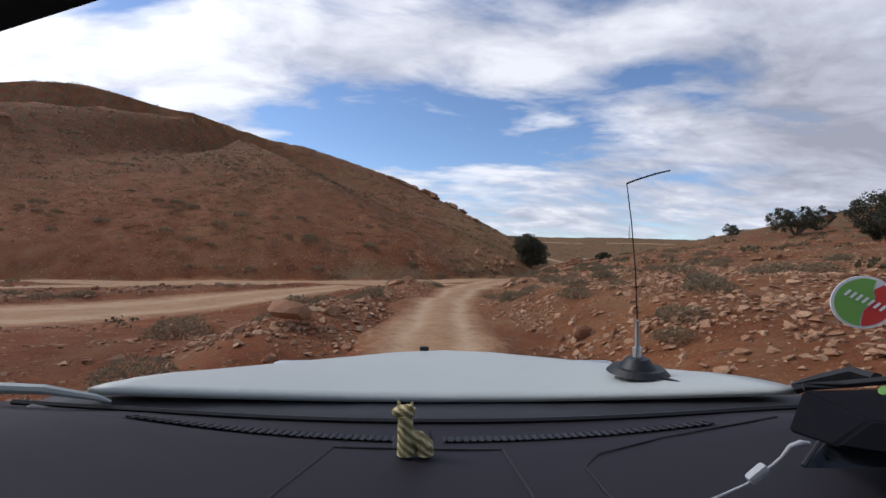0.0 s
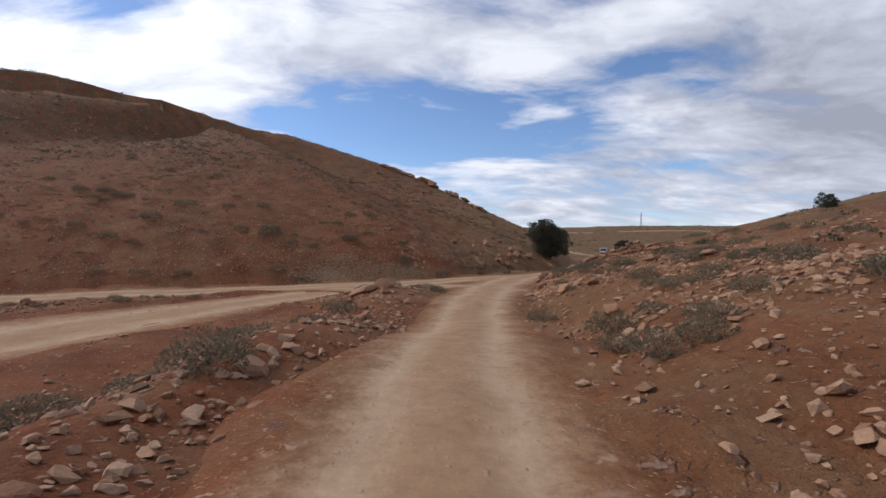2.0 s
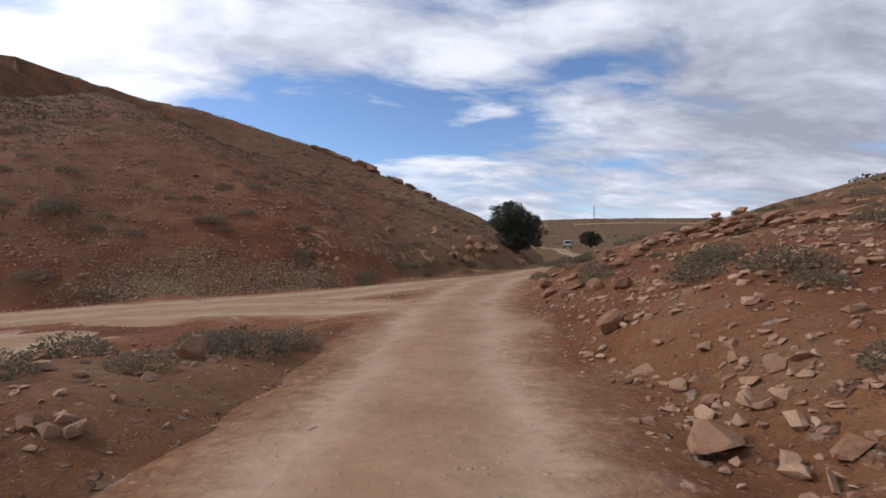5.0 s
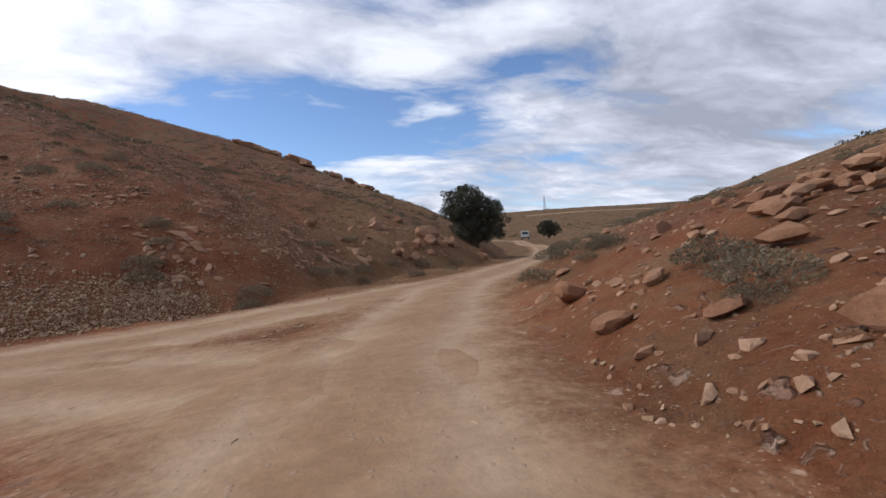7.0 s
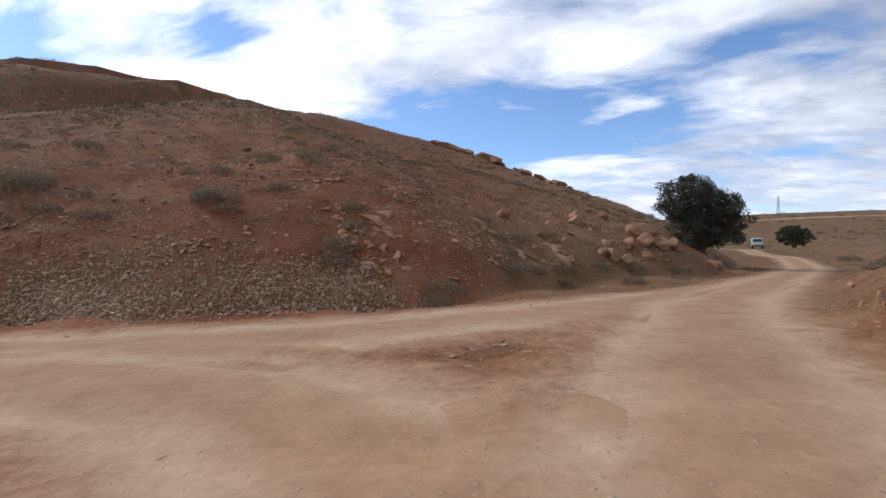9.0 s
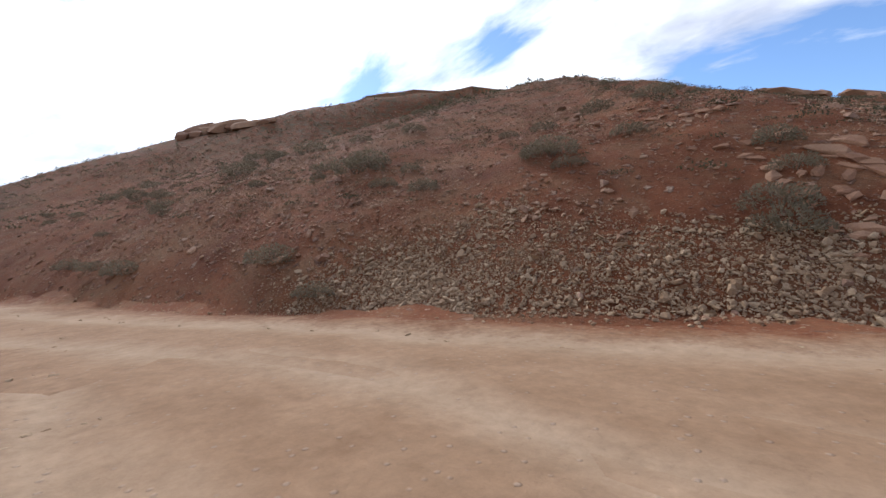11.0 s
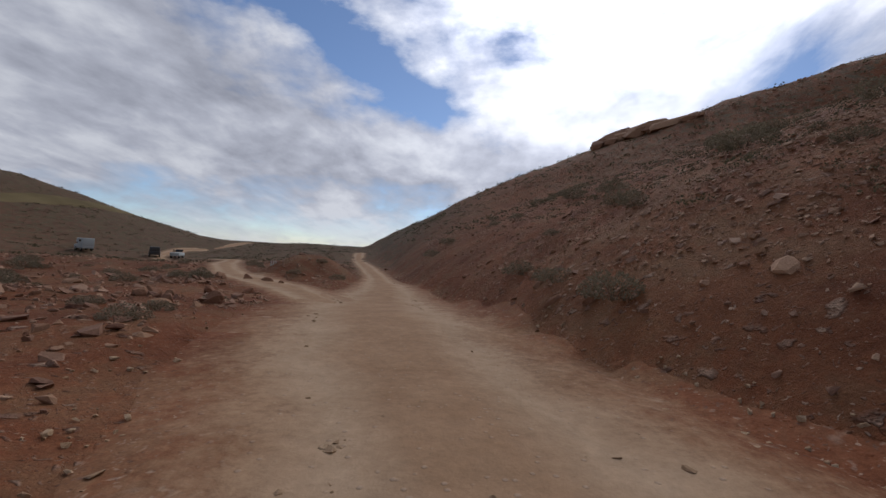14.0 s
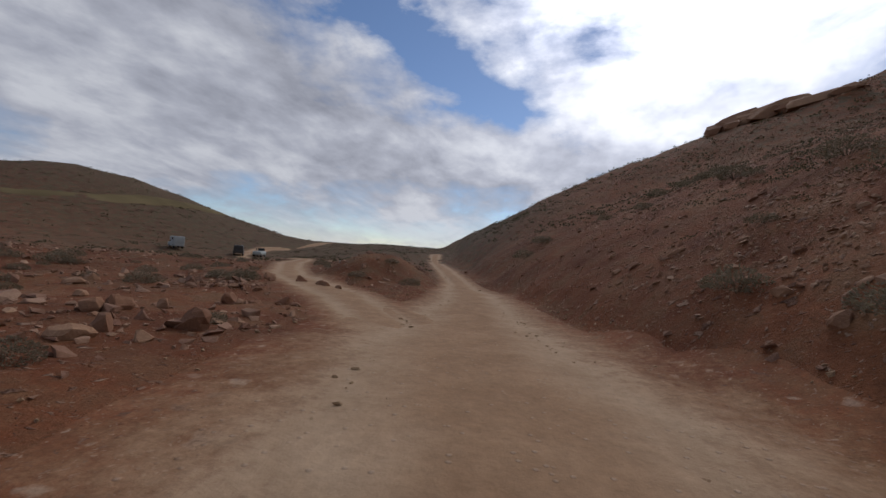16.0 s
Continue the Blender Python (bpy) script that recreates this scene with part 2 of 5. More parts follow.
def rock_nodes(lowc, highc, per_island=False):
    def build(t, b):
        p = node(t, "TexCoord").outputs["Object"] if not per_island else node(t, "NewGeometry").outputs["Position"]
        rnd = node(t, "NewGeometry").outputs["Random Per Island"] if per_island else node(t, "ObjectInfo").outputs["Random"]
        n1 = node(t, "TexNoise", None, Vector=p, Scale=3.0, Detail=7.0, Roughness=0.65).outputs[0]
        n2 = node(t, "TexNoise", None, Vector=p, Scale=24.0, Detail=4.0, Roughness=0.7).outputs[0]
        v = mathn(t, "ADD", mathn(t, "MULTIPLY", rnd, 0.65), mathn(t, "MULTIPLY", mathn(t, "ADD", n1, -0.3), 0.7), True)
        col = ramp(t, v, [(0.0, lowc), (0.55, tuple(0.5 * (a + c) for a, c in zip(lowc, highc))), (1.0, highc)])
        col = mix(t, 0.4, col, ramp(t, n2, [(0.25, (0.3, 0.3, 0.3)), (0.75, (0.75, 0.75, 0.75))]), "OVERLAY")
        t.links.new(col, b.inputs["Base Color"])
        bumped(t, b, mathn(t, "ADD", n1, mathn(t, "MULTIPLY", n2, 0.4)), 0.7, 0.05)
    return build


def leaf_nodes(a, c):
    def build(t, b):
        rnd = node(t, "NewGeometry").outputs["Random Per Island"]
        ob = node(t, "ObjectInfo").outputs["Random"]
        col = ramp(t, mathn(t, "ADD", mathn(t, "MULTIPLY", rnd, 0.7), mathn(t, "MULTIPLY", ob, 0.3)), [(0.0, a), (1.0, c)])
        t.links.new(col, b.inputs["Base Color"])
        # thin leaves let some light through
        thin = node(t, "BsdfTranslucent", None, Color=col)
        both = node(t, "MixShader", None, Fac=0.35, i1=b.outputs[0], i2=thin.outputs[0])
        t.links.new(both.outputs[0], t.nodes["Material Output"].inputs[0])
    return build


def grain_nodes(scale, amount, depth):
    def build(t, b):
        p = node(t, "TexCoord").outputs["Object"]
        n1 = node(t, "TexNoise", None, Vector=p, Scale=scale, Detail=5.0, Roughness=0.7).outputs[0]
        n2 = node(t, "TexNoise", None, Vector=p, Scale=scale * 0.06, Detail=4.0).outputs[0]
        base = tuple(b.inputs["Base Color"].default_value)
        col = mix(t, amount, base, ramp(t, n2, [(0.3, (0.3, 0.29, 0.27)), (0.7, (0.72, 0.71, 0.70))]), "OVERLAY")
        t.links.new(col, b.inputs["Base Color"])
        bumped(t, b, n1, 0.35, depth)
    return build


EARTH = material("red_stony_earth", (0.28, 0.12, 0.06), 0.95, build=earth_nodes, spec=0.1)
TRACK = material("dusty_track", (0.4, 0.25, 0.15), 0.95, build=track_nodes, spec=0.1)
ROCK = material("red_sandstone", (0.3, 0.17, 0.1), 0.9, build=rock_nodes((0.165, 0.068, 0.034), (0.42, 0.245, 0.138)), spec=0.2)
SANDY = material("sandy_stone", (0.4, 0.26, 0.17), 0.9, build=rock_nodes((0.24, 0.112, 0.058), (0.41, 0.24, 0.14)), spec=0.15)
ROCKS = material("loose_sandstone", (0.3, 0.17, 0.1), 0.9, build=rock_nodes((0.16, 0.070, 0.040), (0.45, 0.285, 0.18), True), spec=0.2)
RUBBLE = material("tan_rubble", (0.3, 0.2, 0.13), 0.92, build=rock_nodes((0.23, 0.110, 0.058), (0.48, 0.31, 0.19), True), spec=0.15)
SCREE = material("pale_rubble", (0.4, 0.33, 0.26), 0.9, build=rock_nodes((0.25, 0.145, 0.074), (0.49, 0.345, 0.205), True), spec=0.2)
SHRUB = material("dry_shrub_leaf", (0.1, 0.1, 0.05), 0.85, build=leaf_nodes((0.120, 0.095, 0.058), (0.250, 0.203, 0.130)), spec=0.15)
SCRUB = material("dull_scrub_leaf", (0.1, 0.09, 0.05), 0.9, build=leaf_nodes((0.066, 0.056, 0.032), (0.145, 0.124, 0.072)), spec=0.1)
TWIG = material("dry_twig", (0.14, 0.10, 0.065), 0.9, build=grain_nodes(60, 0.3, 0.002), spec=0.1)
LEAF = material("dark_tree_leaf", (0.05, 0.06, 0.03), 0.7, build=leaf_nodes((0.046, 0.046, 0.031), (0.118, 0.113, 0.075)), spec=0.25)
BARK = material("rough_bark", (0.12, 0.09, 0.065), 0.9, build=grain_nodes(25, 0.5, 0.02), spec=0.1)
PAINT = material("white_car_paint", (0.41, 0.43, 0.40), 0.55, build=grain_nodes(40, 0.08, 0.0004), spec=0.5)
PLASTIC = material("grey_dash_plastic", (0.0110, 0.0082, 0.0125), 0.66, build=grain_nodes(420, 0.25, 0.0006), spec=0.3)
BLACK = material("black_plastic", (0.008, 0.008, 0.009), 0.5, build=grain_nodes(300, 0.2, 0.0004), spec=0.4)
FABRIC = material("black_fabric", (0.006, 0.006, 0.008), 0.95, build=grain_nodes(300, 0.3, 0.0006), spec=0.08)
RUBBER = material("tyre_rubber", (0.02, 0.02, 0.02), 0.85, build=grain_nodes(80, 0.3, 0.002), spec=0.2)
STEEL = material("steel", (0.55, 0.56, 0.57), 0.3, 1.0, build=grain_nodes(90, 0.1, 0.0004))
GLASS = material("tinted_window", (0.03, 0.035, 0.04), 0.08, spec=0.6)


def straw_nodes(t, b):
    p = node(t, "TexCoord").outputs["Object"]
    w = node(t, "TexWave", None, Vector=node(t, "Mapping", None, Vector=p, Rotation=(0.6, 0.9, 0.3)).outputs[0], Scale=30.0, Distortion=4.0, Detail=2.0).outputs[1]
    t.links.new(ramp(t, w, [(0.15, (0.25, 0.20, 0.085)), (0.5, (0.42, 0.35, 0.16)), (1.0, (0.60, 0.52, 0.28))]), b.inputs["Base Color"])
    bumped(t, b, w, 0.8, 0.003)


GRASS = material("dry_grass", (0.165, 0.125, 0.062), 0.95, build=grain_nodes(1.2, 0.7, 0.05), spec=0.05)
STRAW = material("woven_straw", (0.42, 0.34, 0.16), 0.75, build=straw_nodes)
CORD = material("white_cable", (0.42, 0.42, 0.43), 0.5)
COWL = material("grey_cowl_plastic", (0.026, 0.026, 0.030), 0.55, build=grain_nodes(200, 0.4, 0.0006), spec=0.35)
GREEN = material("green_print", (0.20, 0.42, 0.09), 0.5)
RED = material("red_print", (0.62, 0.05, 0.04), 0.5)
WHITE = material("white_print", (0.8, 0.8, 0.8), 0.5)
DARKCAR = material("dark_car_paint", (0.04, 0.035, 0.03), 0.4, build=grain_nodes(40, 0.2, 0.0004), spec=0.4)
CONCRETE = material("pale_concrete", (0.52, 0.47, 0.40), 0.9, build=grain_nodes(30, 0.4, 0.004))


# ------------------------------------------------------------ lie of the land
TABLE = np.random.RandomState(3).rand(256, 256)


def vnoise(x, y, size, seed=0):
    """Smooth value noise from -1 to 1, with bumps about size metres apart."""
    x, y = np.asarray(x, float) / size + seed * 17.3, np.asarray(y, float) / size + seed * 9.1
    i, j = np.floor(x).astype(int), np.floor(y).astype(int)
    u, v = x - i, y - j
    u, v = u * u * (3 - 2 * u), v * v * (3 - 2 * v)
    a, b = TABLE[i % 256, j % 256], TABLE[(i + 1) % 256, j % 256]
    c, d = TABLE[i % 256, (j + 1) % 256], TABLE[(i + 1) % 256, (j + 1) % 256]
    return 2 * ((a + (b - a) * u) * (1 - v) + (c + (d - c) * u) * v) - 1


def step(a, b, v):
    v = np.clip((v - a) / (b - a), 0, 1)
    return v * v * (3 - 2 * v)


# the big hill, by its foot, in polar form about a point inside it
HILL_C = (-75.0, 150.0)
FOOT = [(-300, -15), (-230, 4), (-160, 20), (-118, 30), (-80, 39.5), (-55, 45.4), (-38.5, 49.8), (-30, 51.8), (-22, 53.8), (-12, 57.6), (-4, 60.8),
        (1, 63), (5, 70.5), (9, 74.5), (14, 78), (19, 86), (24, 96), (29, 112), (30, 135), (20, 180), (-20, 240), (-90, 260), (-200, 230), (-300, 120)]
foot_at = np.array(FOOT, float) - HILL_C
foot_angle, foot_radius = np.unwrap(np.arctan2(foot_at[:, 1], foot_at[:, 0])), np.hypot(foot_at[:, 0], foot_at[:, 1])
RIDGE_ANGLE = [-2.386, -2.15, -1.915, -1.616, -1.213, -0.9653, -0.7854, -0.5978, -0.3503, 0.3059]
RIDGE_TOP = [35.77, 63.03, 57.86, 50.31, 64.53, 81.95, 87.59, 35.88, 24.15, 44.73]
RIDGE_SLOPE = [0.2337, 0.4515, 0.6939, 0.4175, 0.4883, 0.4306, 0.5166, 0.2719, 0.5114, 1.147]
FLOOR = [(0, -60, 0.9), (0, -20, 0.3), (0, 0, 0), (0, 11, -0.48), (0.4, 21, -0.92), (2, 33.8, -1.47), (3.7, 43.8, -2), (3.2, 46.6, -2.15), (7, 58, -2.45), (14, 72, -2.6), (21, 83, -2.7), (28, 92, -2.7), (38, 115, -2.1), (45, 140, -1.3), (-2.2, 51.4, -2.85), (-8.8, 51.9, -2.9), (-16, 51, -3.05), (-22, 49, -3.25), (-36, 46, -3.6), (-50, 42, -3.8), (-80, 33, -3.6), (-120, 22, -2.5), (-170, 8, -1), (-20, 30, -3.5), (-12, 18, -2.7), (-16, 26, -3.2), (-30, 34, -3.6), (-7.5, 8, -1.2), (-9, 30, -2.9), (-60, 0, -5), (-90, -15, -7), (-105, -33, -9), (-122, -24, -8.5)]
EAST = np.array([(-80, 3.2), (0, 3.2), (20, 3.2), (34, 4.6), (45, 6.2), (52, 7.8), (58, 9.6), (72, 17.8), (83, 26), (92, 33), (115, 46), (160, 60), (300, 90)], float)
EAST_Y, EAST_TOP, EAST_SLOPE = [-20, 20, 50, 80, 110], [16, 16.13, 17.59, 137.2, 6.139], [0.17, 0.194, 0.2573, 0.2785, 0.1806]


def soft(a, k, v):
    return sum(np.interp(a + o, k, v) * w for o, w in ((-.2, .13), (-.1, .22), (0, .3), (.1, .22), (.2, .13)))


def hill_depth(x, y):
    """How far inside the big hill's foot a place lies, in metres, and its bearing."""
    ax, ay = x - HILL_C[0], y - HILL_C[1]
    a = np.arctan2(ay, ax)
    a = np.where(a < foot_angle[0] - .3, a + 2 * np.pi, a)
    return np.interp(a, foot_angle, foot_radius) - np.hypot(ax, ay), a


def height(x, y):
    """The land without its roughness."""
    x, y = np.asarray(x, float), np.asarray(y, float)
    w = z = 0.0
    for px, py, pz in FLOOR:
        k = 1.0 / ((x - px) ** 2 + (y - py) ** 2 + 9.0) ** 1.6
        w, z = w + k, z + k * pz
    d, a = hill_depth(x, y)
    d = np.maximum(d, 0)
    top = soft(a, RIDGE_ANGLE, RIDGE_TOP)
    z = z / w + 2.0 * (1 - np.exp(-d / 4.0)) + top * (1 - np.exp(-soft(a, RIDGE_ANGLE, RIDGE_SLOPE) * d / top))
    e = np.maximum(x - np.interp(y, EAST[:, 0], EAST[:, 1]), 0)
    top, rise = np.interp(y, EAST_Y, EAST_TOP), np.interp(y, EAST_Y, EAST_SLOPE)
    east = .8 * (1 - np.exp(-e / 1.5)) + top * (1 - np.exp(-rise * e / top))
    z = z + east * (1 - .75 * step(110, 190, y))
    z = z + 22.86 * np.exp(-((x - (-124.14)) ** 2 + (y - (-91.818)) ** 2) / 53.035 ** 2)
    z = z + 15.56 * step(150, 300, y + .15 * x) + 3.778 * step(260, 420, -x)
    # rounded summit of the big hill
    z = z + 9.92 * np.exp(-((x + 127.3) ** 2 + (y - 154.6) ** 2) / 25.5 ** 2)
    # low berm between the main and the old track
    z = z + .55 * np.exp(-((x + 4.1 - .03 * y) / 1.5) ** 2) * step(0, 6, y) * (1 - step(36, 44, y))
    # the spoil heap between the two branches of the lower track
    return z + 1.7 * np.exp(-(((x + 47) / 3.8) ** 2 + ((y - 39.2) / 2.6) ** 2) ** 1.5)


# tracks: name, middle line, half widths
MAIN = [(-.1, -70, 1.9), (-.1, -10, 1.9), (-.1, 11, 1.8), (.1, 21, 1.8), (1.2, 32, 2.0), (2.7, 42, 2.6), (4.4, 51, 3.0), (7.9, 61, 2.9), (13.4, 70, 2.8), (20, 80, 2.4), (27, 90.5, 2.3),
        (32.5, 102, 2.2), (37, 116, 2.2), (42, 135, 2.2), (44, 160, 2.2), (40, 185, 2.2)]
LOWER = [(20, 79.4, 1.6), (14.2, 71.6, 2.2), (8.2, 64.6, 2.6), (3, 59.4, 3.3), (-3, 56.6, 3.4), (-9, 55.0, 3.0), (-15, 52.8, 3.0), (-22, 50.0, 3.9), (-30, 47.9, 3.9), (-40, 46.4, 2.6), (-52, 43.4, 1.7), (-70, 38.0, 1.7), (-100, 29, 1.8), (-150, 17, 2)]
TURN = [(4.6, 44, 1.8), (2.8, 50, 3.6), (-1.2, 53.0, 3.6), (-7, 53.2, 3.0), (-13, 52.2, 2.2)]
OLD = [(-8, 51.4, 3.0), (-11, 45, 4.6), (-16, 37, 5.6), (-22, 29, 7.4), (-29, 18, 7.8), (-37, 3, 7.0), (-47, -20, 5.0)]
SPUR = [(-29, 47.2, 1.6), (-36, 42.4, 2.0), (-44, 34.6, 1.9), (-56, 27, 1.8), (-72, 19, 1.7), (-88, 2, 1.8), (-97, -11, 2.0), (-110, -19, 2.4), (-124, -24, 2.4), (-138, -24.5, 2.4), (-170, -28, 2.4)]
TERRACE = [(-78, -74, 1.5), (-90, -65, 1.8), (-98, -61, 2.0), (-107, -58, 2.2), (-118, -57.5, 2.4), (-132, -57, 2.2), (-148, -58, 1.8)]
RIDGE_ROAD = [(40, 236, 2.6), (70, 231, 2.6), (96, 229, 2.6), (118, 226, 2.6), (150, 214, 2.6)]
TRACKS = [MAIN, LOWER, TURN, OLD, SPUR, RIDGE_ROAD, TERRACE]


def glide(line, gap):
    """The line resampled about every gap metres, rounded at its bends."""
    p = np.array(line, float)
    s = np.concatenate([[0], np.cumsum(np.hypot(*np.diff(p[:, :2], axis=0).T))])
    t = np.linspace(0, s[-1], int(s[-1] / gap) + 1)
    q = np.stack([np.interp(t, s, p[:, i]) for i in range(3)], 1)
    k = max(1, int(3.0 / gap))
    w = np.hanning(2 * k + 3)[1:-1]
    w /= w.sum()
    padded = np.concatenate([2 * q[0] - q[k:0:-1], q, 2 * q[-1] - q[-2:-k - 2:-1]])
    return np.stack([np.convolve(padded[:, i], w, "valid") for i in range(3)], 1)


LINES = [glide(t, 1.0) for t in TRACKS]


def on_track(x, y):
    """1 on a track, falling to 0 beside it."""
    x, y = np.asarray(x, float), np.asarray(y, float)
    best = np.full(x.shape, 99.0)
    flat = (x.ravel(), y.ravel())
    out = best.ravel()
    near = np.abs(flat[0]) < 260
    for line in LINES:
        for px, py, hw in line[::2]:
            m = near & (np.abs(flat[0] - px) < 9) & (np.abs(flat[1] - py) < 9)
            if m.any():
                d = np.hypot(flat[0][m] - px, flat[1][m] - py) - hw
                out[m] = np.minimum(out[m], d)
    return 1 - step(-0.5, 0.9, out.reshape(x.shape))


def inside(x, y):
    """How deep inside any track a place lies: 1 in its middle, 0 at its edge."""
    out = np.full(x.shape, -1.0)
    for line in LINES:
        for px, py, hw in line:
            m = (np.abs(x - px) < 9.5) & (np.abs(y - py) < 9.5)
            if m.any():
                out[m] = np.maximum(out[m], 1 - np.hypot(x[m] - px, y[m] - py) / hw)
    return out


def rough(x, y):
    """Humps, gullies and clods off the tracks."""
    d, a = hill_depth(x, y)
    on_hill = step(2, 14, d)
    gully = np.abs(vnoise(a * 60, d * .25, 3.0, 4)) * on_hill * .5
    return .22 * vnoise(x, y, 5.0, 1) + .12 * vnoise(x, y, 1.9, 2) + .05 * vnoise(x, y, .8, 3) + .5 * vnoise(x, y, 22, 5) * step(4, 25, np.hypot(x, y - 20)) * .5 - gully


def ground_z(x, y):
    m = on_track(x, y)
    return height(x, y) + rough(x, y) * (1 - m) - .07 * m


def mesh_object(name, verts, faces, mat, smooth_shade=True, parent=None):
    me = bpy.data.meshes.new(name)
    me.from_pydata(verts if isinstance(verts, list) else verts.tolist(), [], faces if isinstance(faces, list) else faces.tolist())
    me.materials.append(mat)
    if smooth_shade:
        me.polygons.foreach_set("use_smooth", [True] * len(me.polygons))
    ob = new(name, me)
    ob.parent = parent
    return ob


def spread(lo, hi, gap, reach):
    inner = np.arange(lo, hi + gap, gap)
    out, s, v = [], gap, 0.0
    while v < reach:
        s *= 1.13
        v += s
        out.append(v)
    out = np.array(out)
    return np.concatenate([lo - out[::-1], inner, inner[-1] + out])


def grid_faces(nx, ny):
    i, j = np.meshgrid(np.arange(nx - 1), np.arange(ny - 1))
    k = (j * nx + i).ravel()
    return np.stack([k, k + 1, k + nx + 1, k + nx], 1)


xs, ys = spread(-48, 34, .42, 2600), spread(-6, 96, .42, 2600)
GX, GY = np.meshgrid(xs, ys)
GZ = ground_z(GX, GY)
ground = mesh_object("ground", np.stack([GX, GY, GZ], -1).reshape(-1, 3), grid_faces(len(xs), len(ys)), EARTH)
tagged(ground, "red stony desert hills and valley floor with sparse dry growth", "ground", kind="structure")


def lay_z(x, y):
    """Height of the ground sheet itself."""
    i = np.clip(np.searchsorted(xs, x) - 1, 0, len(xs) - 2)
    j = np.clip(np.searchsorted(ys, y) - 1, 0, len(ys) - 2)
    u, v = (x - xs[i]) / (xs[i + 1] - xs[i]), (y - ys[j]) / (ys[j + 1] - ys[j])
    return (GZ[j, i] * (1 - u) + GZ[j, i + 1] * u) * (1 - v) + (GZ[j + 1, i] * (1 - u) + GZ[j + 1, i + 1] * u) * v


def track_object(name, line, lift, label, mat=TRACK):
    q = glide(line, .5)
    tangent = np.gradient(q[:, :2], axis=0)
    tangent /= np.linalg.norm(tangent, axis=1)[:, None]
    side = np.stack([tangent[:, 1], -tangent[:, 0]], 1)
    cols = np.array([-1.25, -1.0, -.8, -.6, -.42, -.25, 0, .25, .42, .6, .8, 1.0, 1.25])
    prof = np.array([-.22, -.03, .02, .02, -.015, .02, .035, .02, -.015, .02, .02, -.03, -.22])
    wob = 1 + .15 * vnoise(q[:, 0], q[:, 1], 3.4, 7) + .07 * vnoise(q[:, 0], q[:, 1], 1.3, 9)
    px = q[:, 0:1] + side[:, 0:1] * cols * (q[:, 2] * wob)[:, None]
    py = q[:, 1:2] + side[:, 1:2] * cols * (q[:, 2] * wob)[:, None]
    ends = np.minimum(np.arange(len(q)), np.arange(len(q))[::-1]) * .5
    pz = height(px, py) + prof + lift + .02 * vnoise(px, py, 1.3, 8) - .16 * (1 - step(0, 4, ends))[:, None]
    ob = mesh_object(name, np.stack([px, py, pz], -1).reshape(-1, 3), grid_faces(len(cols), len(q)), mat)
    uv = ob.data.uv_layers.new(name="UVMap")
    idx = np.array([l.vertex_index for l in ob.data.loops])
    u = (cols[idx % len(cols)] + 1) / 2
    uv.data.foreach_set("uv", np.stack([u, inside(px.ravel(), py.ravel())[idx]], 1).ravel())
    return tagged(ob, label, "track", kind="structure")


track_object("road_main", MAIN, .0, "dusty orange dirt track with two worn wheel ruts")
track_object("road_lower", LOWER, -.03, "stony dirt track along the foot of the hill")
track_object("road_turn", TURN, -.012, "trampled dirt apron where two tracks meet")
track_object("road_old", OLD, -.045, "wide pale dirt track below the bank")
track_object("road_spur", SPUR, -.015, "narrow dirt branch track past the spoil heap")
track_object("road_terrace", TERRACE, .03, "terrace of dry golden grass across the far slope", GRASS)
track_object("road_ridge", RIDGE_ROAD, .05, "pale far dirt road across the plateau")


# ------------------------------------------------------------ helpers for things
def part(name, bm, mat, parent, label="", smooth_shade=False):
    me = bpy.data.meshes.new(name)
    bm.to_mesh(me)
    bm.free()
    me.materials.append(mat)
    if smooth_shade:
        me.polygons.foreach_set("use_smooth", [True] * len(me.polygons))
    ob = new(name, me)
    ob.parent = parent
    return tagged(ob, label) if label else ob


def box(bm, lo, hi, bevel=0.0, taper=None):
    """A box between two corners, its edges rounded; taper shrinks the top in x and y."""
    geom = bmesh.ops.create_cube(bm, size=1.0)["verts"]
    for v in geom:
        f = [(v.co[i] + .5) for i in range(3)]
        co = [lo[i] + (hi[i] - lo[i]) * f[i] for i in range(3)]
        if taper and f[2] > .5:
            co = [(lo[0] + hi[0]) / 2 + (co[0] - (lo[0] + hi[0]) / 2) * taper[0], (lo[1] + hi[1]) / 2 + (co[1] - (lo[1] + hi[1]) / 2) * taper[1], co[2]]
        v.co = co
    if bevel:
        edges = list({e for v in geom for e in v.link_edges})
        bmesh.ops.bevel(bm, geom=edges, offset=bevel, segments=2, affect="EDGES", profile=.6)
    return bm


def tube(bm, pts, radii, sides=7):
    """A tapered tube through points."""
    rings = []
    for i, p in enumerate(pts):
        p = Vector(p)
        t = (Vector(pts[min(i + 1, len(pts) - 1)]) - Vector(pts[max(i - 1, 0)])).normalized()
        a = t.orthogonal().normalized()
        b = t.cross(a)
        rings.append([bm.verts.new(p + radii[i] * (a * math.cos(2 * math.pi * k / sides) + b * math.sin(2 * math.pi * k / sides))) for k in range(sides)])
    for r, s in zip(rings, rings[1:]):
        best = min(range(sides), key=lambda o: (r[0].co - s[o].co).length)
        for k in range(sides):
            bm.faces.new((r[k], r[(k + 1) % sides], s[(k + 1 + best) % sides], s[(k + best) % sides]))
    bm.faces.new(rings[0][::-1])
    bm.faces.new(rings[-1])
    return bm


